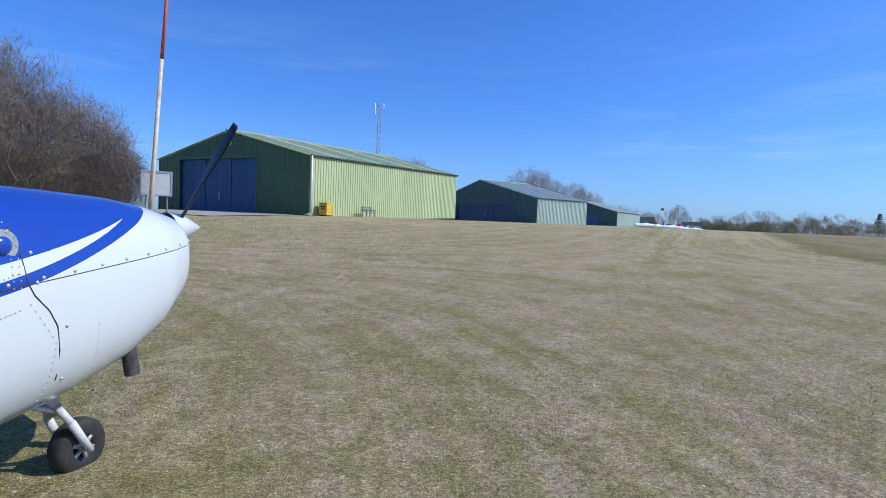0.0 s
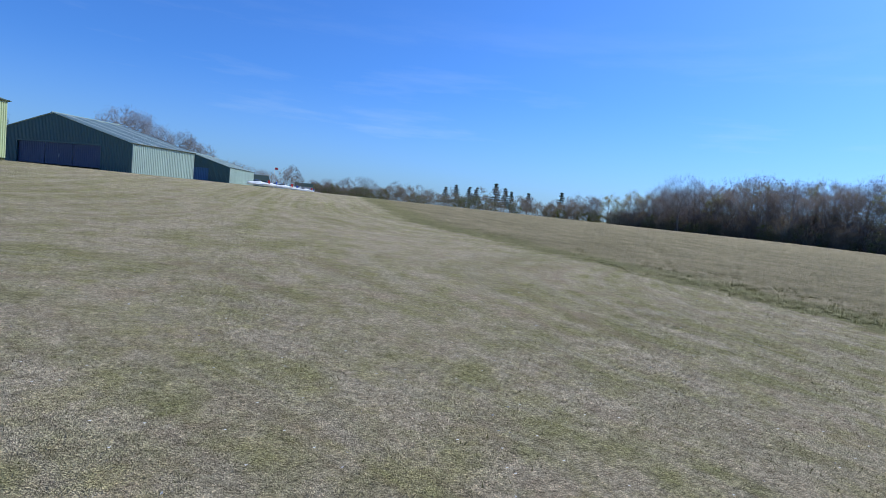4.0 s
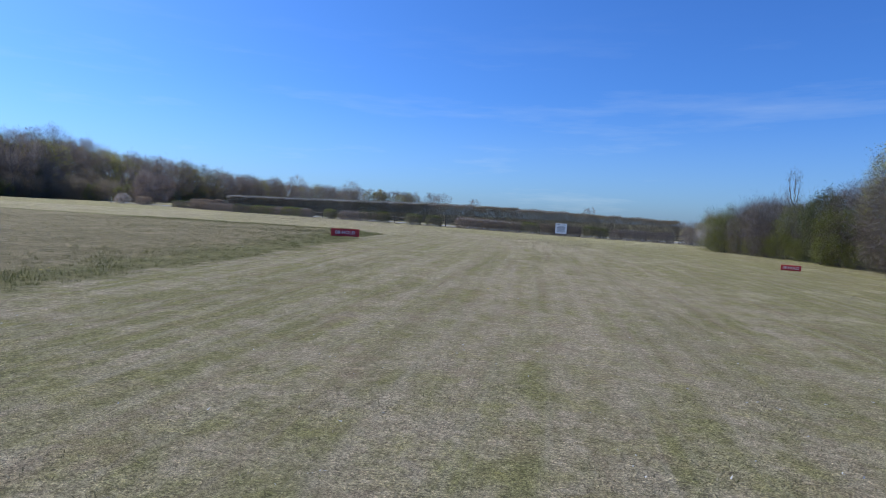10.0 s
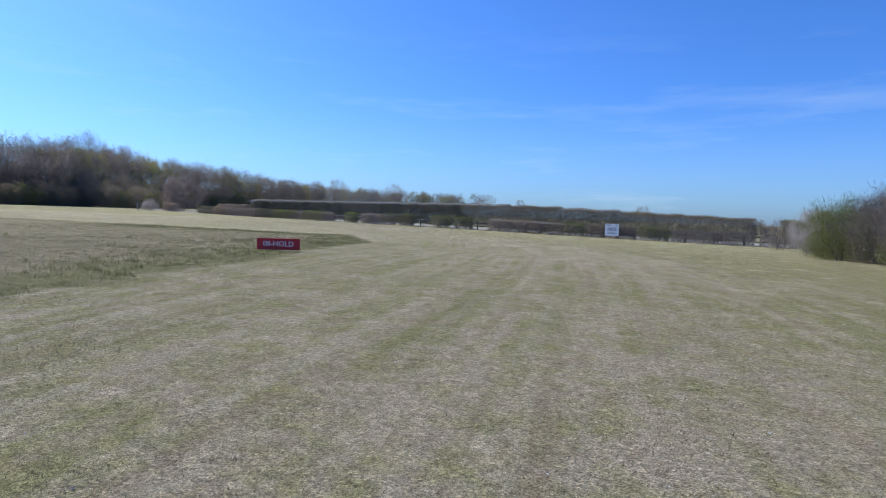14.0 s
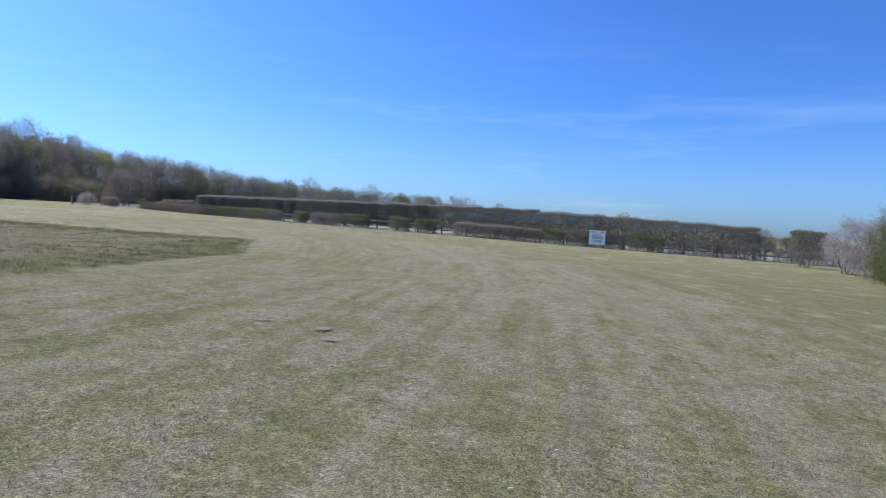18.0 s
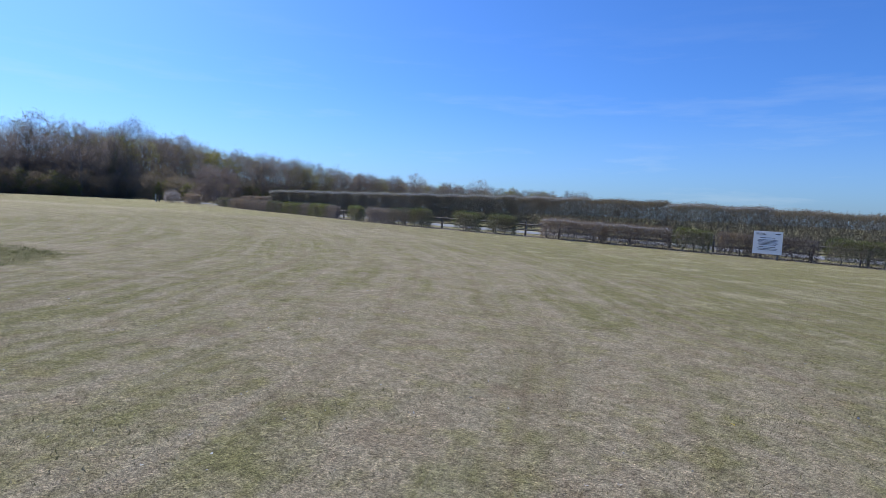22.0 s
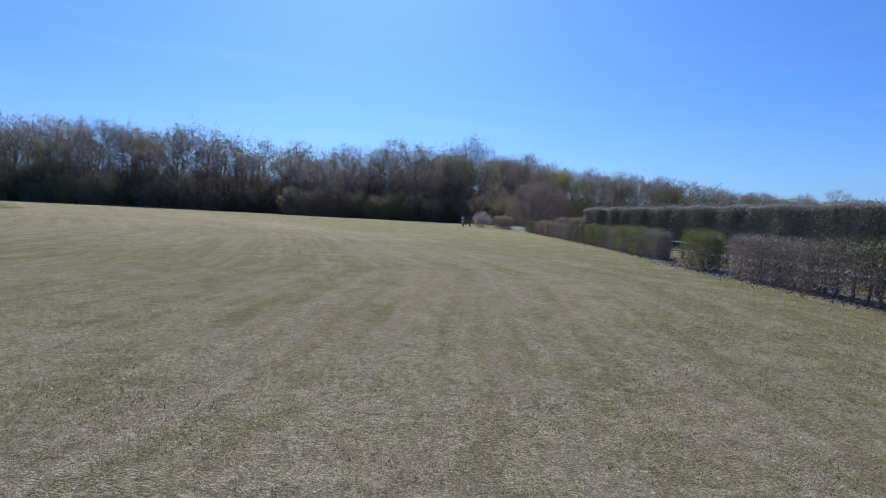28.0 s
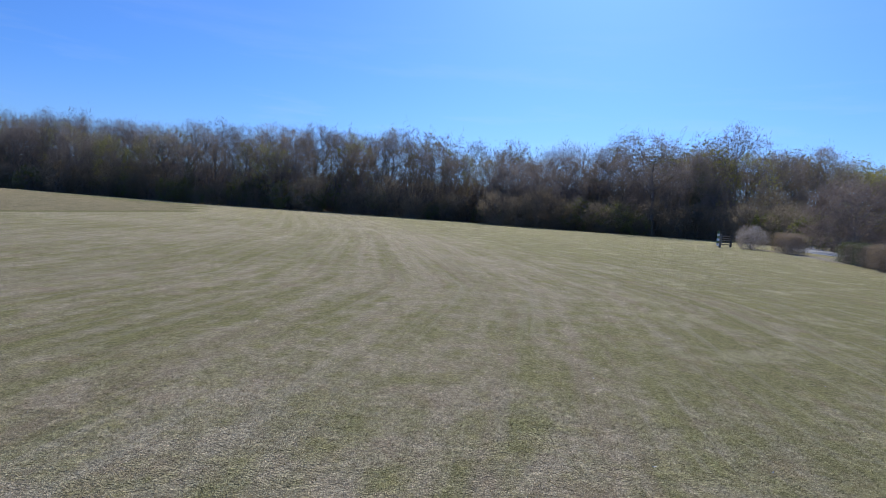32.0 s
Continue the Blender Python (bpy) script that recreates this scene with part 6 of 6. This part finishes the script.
bx, by = -18.2, 35.6
board = thing("field_board", "grey-framed blank board on posts before the thicket", "sign", m=pose(bx, by, ground(bx, by), 0, 0, 25.0))
part("panel", boxed(-0.82, 0.82, -0.02, 0.02, 1.35, 2.75), pale_grey, board)
bm = boxed(-0.9, 0.9, -0.05, 0.05, 2.72, 2.84)
box(bm, -0.9, 0.9, -0.05, 0.05, 1.28, 1.38), box(bm, -0.9, -0.8, -0.05, 0.05, 1.38, 2.72), box(bm, 0.8, 0.9, -0.05, 0.05, 1.38, 2.72)
part("frame", bm, alloy, board)
for k in (-0.6, 0.6):
    part("post", rod(bmesh.new(), (k, 0.06, -0.3), (k, 0.06, 2.8), 0.05, n=8), timber, board)

mast_x, mast_y = -13.2, 109.0
mz = ground(mast_x, mast_y)
mast = thing("lattice_mast", "slender grey lattice radio mast with aerials at its head", "mast", m=pose(mast_x, mast_y, mz, 0, 0, 20))
legs = [(0.45 * math.cos(a), 0.45 * math.sin(a)) for a in (0, math.tau / 3, 2 * math.tau / 3)]
for lx, ly in legs:
    part("mast_leg", rod(bmesh.new(), (lx, ly, 0), (lx * 0.7, ly * 0.7, 21.8), 0.05, n=5), alloy, mast)
for i in range(15):
    z0_, z1_ = i * 1.453, (i + 1) * 1.453
    bm = bmesh.new()
    for k in range(3):
        (ax, ay), (bx_, by_) = legs[k], legs[(k + 1) % 3]
        f0, f1 = 1 - 0.3 * z0_ / 21.8, 1 - 0.3 * z1_ / 21.8
        rod(bm, (ax * f0, ay * f0, z0_), (bx_ * f1, by_ * f1, z1_), 0.025, n=4)
        rod(bm, (ax * f1, ay * f1, z1_), (bx_ * f1, by_ * f1, z1_), 0.025, n=4)
    part("bracing", bm, alloy, mast)
for dx, dz in ((-0.9, 21.4), (0.8, 21.6), (-0.8, 20.4)):
    part("aerial", rod(rod(bmesh.new(), (0, 0, dz - 0.3), (dx, 0, dz), 0.03, n=5), (dx, 0, dz - 0.5), (dx, 0, dz + 0.5), 0.13, n=8), white_board, mast, "white panel aerial")


def by_hangar(s, out_):
    x, y = -10.7 + 0.462 * s + 0.887 * out_, 45.0 + 0.887 * s - 0.462 * out_
    return x, y, ground(x, y)


yellow = surf("yellow_paint", [(0.55, 0.32, 0.02), (0.66, 0.40, 0.03), (0.70, 0.45, 0.06)], 3, 25, 0.5, 0.1, 0.004)
x, y, z = by_hangar(1.0, 0.75)
bin_ = thing("storage_bin", "yellow upright storage bin with dark marks by the hangar wall", "bin", m=pose(x, y, z, 0, 0, -27.5))
part("body", boxed(-0.4, 0.4, -0.38, 0.38, 0.06, 0.98, bevel=0.03), yellow, bin_)
part("lid", boxed(-0.43, 0.43, -0.41, 0.41, 0.98, 1.08, bevel=0.02), yellow, bin_, "yellow lid")
for k, (zz, w) in enumerate(((0.74, 0.6), (0.56, 0.32))):
    part("print_line", boxed(-w / 2, w / 2, -0.386, -0.382, zz - 0.05, zz + 0.05), ink, bin_)
for k in (-0.3, 0.3):
    part("foot", boxed(k - 0.07, k + 0.07, -0.32, 0.32, -0.05, 0.06), black_metal, bin_)
x, y, z = by_hangar(6.6, 1.0)
bench = thing("bench", "weathered grey timber bench by the hangar wall", "bench", m=pose(x, y, z, 0, 0, 62.5))
for k in range(4):
    part("seat_slat", boxed(-0.7, 0.7, -0.25 + 0.125 * k, -0.15 + 0.125 * k, 0.42, 0.45, bevel=0.005), timber, bench)
for k in range(3):
    part("back_slat", boxed(-0.7, 0.7, 0.26 + 0.02 * k, 0.285 + 0.02 * k, 0.52 + 0.14 * k, 0.62 + 0.14 * k, bevel=0.005), timber, bench)
for sx2 in (-0.62, 0.62):
    for sy2, hh in ((-0.22, 0.62), (0.25, 0.92)):
        part("leg", boxed(sx2 - 0.03, sx2 + 0.03, sy2 - 0.03, sy2 + 0.03, -0.05, hh), timber, bench)
    part("armrest", boxed(sx2 - 0.035, sx2 + 0.035, -0.28, 0.28, 0.60, 0.64), timber, bench)
# concrete apron before the doors
apron_m = surf("stained_concrete", [(0.22, 0.20, 0.20), (0.32, 0.295, 0.29), (0.40, 0.37, 0.36)], 0.8, 14, 0.9, 0.2, 0.005, coords="world")
v, f = [], []
for i in range(9):
    for j in range(4):
        s_, o_ = -2.0 - 17.0 * i / 8 + 0.0, 0.35 + 8.5 * j / 3
        px, py = -10.7 + 0.887 * (s_ + 1.0) - 0.462 * o_, 45.0 - 0.462 * (s_ + 1.0) - 0.887 * o_
        v.append((px, py, ground(px, py) + 0.05))
for i in range(8):
    for j in range(3):
        f.append((4 * i + j, 4 * i + j + 1, 4 * i + j + 5, 4 * i + j + 4))
tagged(new("apron", mesh("apron", v, f, apron_m, True)), "stained concrete apron before the hangar doors", "pavement", kind="structure")

# ---- gate at the end of the lane hedge ----
gx_, gy_ = 122.4, -85.4
gate = thing("field_gate", "weathered five-barred timber gate with a striped marker board", "gate", m=pose(gx_, gy_, ground(gx_, gy_), 0, 0, -35))
for k in range(5):
    part("bar", boxed(0.25, 3.2, -0.03, 0.03, 0.25 + 0.22 * k, 0.34 + 0.22 * k), timber, gate)
for x_ in (0.15, 3.3):
    part("gate_post", boxed(x_ - 0.09, x_ + 0.09, -0.09, 0.09, -0.3, 1.4), timber, gate)
for k in range(6):
    part("marker_band", boxed(-0.75, -0.25, -0.05, 0.05, 0.2 + 0.24 * k, 0.44 + 0.24 * k), (white_board, dark_green)[k % 2], gate)

# ---- parked aeroplanes and buildings far along the strip ----
red_paint = paint("red_gloss", (0.42, 0.03, 0.03))


def small_plane(x, y, turn, trim):
    p = thing("parked_aeroplane", "small light aeroplane parked beside the strip", "aeroplane", "parked aeroplanes", pose(x, y, ground(x, y), 0, 0, turn))
    part("fuselage", loft([(3.2, 1.25, 0.85, 0.2), (2.8, 1.4, 0.6, 0.42), (1.4, 1.5, 0.5, 0.52), (0.6, 2.0, 0.5, 0.55), (-0.6, 2.0, 0.55, 0.5), (-1.6, 1.55, 0.75, 0.35), (-4.2, 1.3, 1.05, 0.08)], 18, 16, 2.4), white_board, p, "", True)
    part("wing", boxed(-0.6, 0.85, -5.0, 5.0, 0.72, 0.86, bevel=0.05), white_board, p)
    part("tailplane", boxed(-4.2, -3.5, -1.6, 1.6, 1.2, 1.27, bevel=0.02), white_board, p)
    part("fin", boxed(-4.3, -3.5, -0.04, 0.04, 1.2, 2.2, bevel=0.02), trim, p, "coloured fin")
    part("canopy", loft([(1.3, 1.62, 1.4, 0.4), (0.5, 2.03, 1.45, 0.53), (-0.6, 2.03, 1.5, 0.5)], 6, 16, 2.6), screen_glass, p, "", True)
    for wx, wy in ((2.3, 0), (0, 1.2), (0, -1.2)):
        part("wheel", rod(bmesh.new(), (wx, wy - 0.07, 0.2), (wx, wy + 0.07, 0.2), 0.2, n=12), tyre_rubber, p)
        part("leg", rod(bmesh.new(), (wx, wy, 0.2), (wx, wy * 0.8, 0.8), 0.04, n=6), alloy, p)


for k, (r_, d_) in enumerate(((0.335, 165), (0.352, 172), (0.36, 190), (0.372, 186), (0.385, 205), (0.395, 215), (0.405, 236), (0.412, 250))):
    small_plane(r_ * d_, math.sqrt(1 - r_ * r_) * d_, 200 + 17 * (k % 3), (red_paint, blue_paint, white_paint)[k % 3])


def small_house(x, y, w, d, h, turn, wall, roof_c, label):
    b = thing("house", label, "house", "buildings beyond the strip", pose(x, y, ground(x, y), 0, 0, turn))
    part("wall", boxed(-w / 2, w / 2, -d / 2, d / 2, -0.4, h), wall, b)
    bm = bmesh.new()
    a_ = [bm.verts.new(v_) for v_ in ((-w / 2 - 0.3, -d / 2 - 0.3, h), (w / 2 + 0.3, -d / 2 - 0.3, h), (w / 2 + 0.3, d / 2 + 0.3, h), (-w / 2 - 0.3, d / 2 + 0.3, h), (-w / 2 - 0.3, 0, h + d * 0.32), (w / 2 + 0.3, 0, h + d * 0.32))]
    for q in ((0, 1, 5, 4), (2, 3, 4, 5), (0, 4, 3), (1, 2, 5), (3, 2, 1, 0)):
        bm.faces.new([a_[i] for i in q])
    part("roof", bm, roof_c, b)
    for k in range(max(2, int(w / 2.6))):
        wx = -w / 2 + (k + 0.5) * w / max(2, int(w / 2.6))
        wi = part("window", boxed(wx - 0.5, wx + 0.5, -d / 2 - 0.05, -d / 2 + 0.02, 0.9, 2.1), white_board, b)
        part("pane", boxed(wx - 0.42, wx + 0.42, -d / 2 - 0.07, -d / 2 - 0.05, 0.98, 2.02), screen_glass, wi)


small_house(70, 205, 12, 6, 2.6, -10, teal_sheet, dark_trim, "low dark club hut beside the parked aeroplanes")
small_house(140, 318, 10, 7, 4.2, -20, white_board, dark_trim, "white house with a dark roof far beyond the strip")
small_house(158, 330, 12, 7, 3.6, 15, pale_grey, dark_trim, "pale house among trees far beyond the strip")
fp = thing("flagpole", "white flagpole by the club hut", "flagpole", m=pose(76, 198, ground(76, 198)))
part("pole", rod(bmesh.new(), (0, 0, -0.3), (0, 0, 8), 0.07, 0.04, 8), white_board, fp)
part("flag", boxed(0.05, 1.2, -0.015, 0.015, 6.9, 7.7), red_paint, fp)

# ---- grass and small stuff on the field ----
cam_line = np.array([e[:2] for _, e, _, _ in PATH])


def blades(n, reach, tall, thick, keep=None):
    """Single blades strewn about the taxi line."""
    i = rng.integers(0, len(cam_line) - 1, n * 2)
    seg = np.linalg.norm(cam_line[i + 1] - cam_line[i], axis=1)
    i = i[rng.random(len(i)) < np.clip(seg / 2.5, 0.15, 1)][:n]
    u = rng.random(len(i))[:, None]
    p = cam_line[i] * (1 - u) + cam_line[i + 1] * u
    a, r = rng.uniform(0, math.tau, len(i)), reach * np.sqrt(rng.random(len(i)))
    p = p + np.stack([np.cos(a) * r, np.sin(a) * r], 1)
    if keep is not None:
        p = p[keep(p)]
    k = len(p)
    base = np.c_[p, land(p[:, 0], p[:, 1]) - 0.004]
    d = np.c_[rng.normal(0, 0.75, (k, 2)), np.ones(k)]
    d /= np.linalg.norm(d, axis=1, keepdims=True)
    h = tall * rng.uniform(0.4, 1.25, (k, 1))
    t = rng.uniform(0, math.tau, k)
    s = np.stack([np.cos(t), np.sin(t), np.zeros(k)], 1) * thick * rng.uniform(0.6, 1.3, (k, 1))
    return np.stack([base - s, base + s, base + d * h], 1)


tagged(new("mown_grass", tri_mesh("mown_grass", blades(250000, 8.5, 0.026, 0.0030, lambda p: side_of(p[:, 0], p[:, 1], ROUGH) < 0.2), grass_blade)), "short dry blades of mown grass", "grass", kind="stuff")
straw_bit = leafy("straw_bit", [(0.19, 0.178, 0.070), (0.27, 0.232, 0.130), (0.36, 0.305, 0.185), (0.48, 0.415, 0.275)], 0.05, 0.8, 0.3)
tagged(new("mown_tufts", tri_mesh("mown_tufts", blades(300000, 21.0, 0.034, 0.0062, lambda p: side_of(p[:, 0], p[:, 1], ROUGH) < 0.0), straw_bit)), "cut ends and straw standing in the mown turf", "grass", kind="stuff")


def rough_field(n, per, tall=1.0, reach=16.0, lift=0.0):
    """Tufts of unmown grass, thickest along the mown edge."""
    p = np.c_[rng.uniform(14, 52, n), rng.uniform(-43, 24, n)]
    deep = side_of(p[:, 0], p[:, 1], ROUGH)
    p = p[(deep > -0.1) & (rng.random(n) < np.clip(1.15 - deep / reach, 0.10 - lift, 1)) & (rng.random(n) < np.clip((16 - p[:, 1]) / 12, 0.15, 1))]
    tuft = np.array([0.5 + 0.9 * noise.noise((float(a_) * 0.55, float(b_) * 0.55, 0.0)) for a_, b_ in p]).clip(0.10, 1.2)
    big = tuft * rng.uniform(0.5, 1.3, len(p))
    k = len(p) * per
    q, big = np.repeat(p, per, 0), np.repeat(big, per)
    q = q + rng.normal(0, 1, (k, 2)) * (0.035 + 0.06 * big)[:, None]
    base = np.c_[q, land(q[:, 0], q[:, 1]) - 0.01]
    d = np.c_[rng.normal(0, 0.55, (k, 2)), np.ones(k)]
    d /= np.linalg.norm(d, axis=1, keepdims=True)
    h = tall * (0.025 + 0.095 * big * rng.random(k))[:, None]
    t = rng.uniform(0, math.tau, k)
    s = np.stack([np.cos(t), np.sin(t), np.zeros(k)], 1) * 0.0055
    return np.stack([base - s, base + s, base + d * h], 1)


tagged(new("rough_grass", tri_mesh("rough_grass", rough_field(42000, 9), rough_blade)), "longer unmown tussocky grass beside the taxiway", "grass", kind="stuff")
tussock_blade = leafy("tussock_blade", [(0.085, 0.095, 0.026), (0.135, 0.142, 0.040), (0.20, 0.195, 0.062), (0.30, 0.265, 0.12)], 0.05, 0.7, 0.3)
tagged(new("grass_tussocks", tri_mesh("grass_tussocks", rough_field(26000, 16, 1.7, 5.0, 0.06), tussock_blade)), "olive-green tussocks along the edge of the unmown grass", "grass", kind="stuff")
chalk = surf("chalk_bit", [(0.55, 0.53, 0.48), (0.68, 0.66, 0.62), (0.75, 0.74, 0.70)], 5, 40, 0.9, 0.1, 0.004)
dandelion = surf("dandelion_yellow", [(0.62, 0.45, 0.01), (0.70, 0.52, 0.02), (0.74, 0.58, 0.04)], 5, 40, 0.8, 0.0)


def specks(n, size, reach):
    t = blades(n, reach, size, size * 0.6)
    up_ = t.copy()
    up_[:, :, 2] += 0.004
    q = t[:, [0, 2, 1]].copy()
    q[:, 1] = t.mean(1) + np.c_[rng.normal(0, size, (len(t), 2)), np.full(len(t), size * 0.5)]
    return np.concatenate([up_, q])


tagged(new("chalk_specks", tri_mesh("chalk_specks", specks(3600, 0.017, 12.0), chalk)), "scattered white bits of chalk and daisies", "pebbles", kind="stuff")


def daisies(n):
    x, y = rng.uniform(-3, 9, n), rng.uniform(1.5, 12, n)
    p = np.c_[x, y, land(x, y) + 0.02]
    a = rng.uniform(0, math.tau, n)
    o = [np.stack([np.cos(a + k), np.sin(a + k), np.full(n, 0.35)], 1) * 0.014 for k in (0.0, 2.1, 4.2)]
    return np.stack([p + v_ for v_ in o], 1)


tagged(new("daisies", tri_mesh("daisies", daisies(420), chalk)), "scattered white daisy heads in the mown grass", "flowers", kind="stuff")
tagged(new("dandelions", tri_mesh("dandelions", specks(70, 0.022, 16.0), dandelion)), "scattered yellow dandelion heads", "flowers", kind="stuff")


def extra_flowers(n):
    x, y = rng.uniform(15, 34, n), rng.uniform(-16, 10, n)
    p = np.c_[x, y, land(x, y) + 0.05]
    p = p[side_of(x, y, ROUGH) > 0.2]
    a = rng.uniform(0, math.tau, len(p))
    o = [np.stack([np.cos(a + k), np.sin(a + k), np.full(len(p), 0.3)], 1) * 0.035 for k in (0.0, 2.1, 4.2)]
    return np.stack([p + v_ for v_ in o], 1)


tagged(new("meadow_dandelions", tri_mesh("meadow_dandelions", extra_flowers(420), dandelion)), "yellow dandelion heads in the unmown grass", "flowers", kind="stuff")
red_soil = leafy("red_soil", [(0.42, 0.305, 0.235), (0.52, 0.395, 0.310), (0.60, 0.475, 0.385)], 0.05, 0.95, 0.15)
dry_thatch = leafy("dry_thatch", [(0.36, 0.295, 0.19), (0.48, 0.405, 0.28), (0.58, 0.50, 0.36)], 0.05, 0.95, 0.15)


def scrape(x, y, rx, ry, turn, material, label, category, n=700):
    """Crumbs and bits lying thickly where the turf is worn away."""
    a = radians(turn)
    q = np.clip(rng.normal(0, 0.55, (n, 2)), -1.6, 1.6) * (rx, ry)
    px, py = x + q[:, 0] * math.cos(a) - q[:, 1] * math.sin(a), y + q[:, 0] * math.sin(a) + q[:, 1] * math.cos(a)
    p = np.c_[px, py, land(px, py) + 0.016 + 0.008 * rng.random(n)]
    u, v = rng.normal(0, 1, (n, 3)) * (1, 1, 0.05), rng.normal(0, 1, (n, 3)) * (1, 1, 0.05)
    s = 0.024 * rng.uniform(0.5, 1.5, (n, 1))
    u, v = u / np.linalg.norm(u, axis=1, keepdims=True) * s, v / np.linalg.norm(v, axis=1, keepdims=True) * s
    return tagged(new("bare_patch", tri_mesh("bare_patch", np.stack([p - u * 0.5, p + u * 0.5, p + v], 1), material)), label, category, "worn patches in the turf", "stuff")


for x, y, rx, ry, turn in ((15.86, -26.4, 0.20, 0.13, 20), (14.94, -26.55, 0.15, 0.11, 70), (14.52, -26.14, 0.16, 0.10, 0), (13.42, -36.3, 0.12, 0.09, 40), (25.64, -46.44, 0.16, 0.11, 10)):
    scrape(x, y, rx * 0.7, ry * 0.7, turn, red_soil, "small scrape of bare reddish soil in the turf", "bare soil", 260)
scrape(10.6, 7.75, 0.50, 0.34, -40, dry_thatch, "pale dry worn patch in the mown turf", "bare patch", 1500)
scrape(62.2, -69.1, 0.62, 0.22, 20, dry_thatch, "pale dry worn patch in the mown turf", "bare patch", 1500)
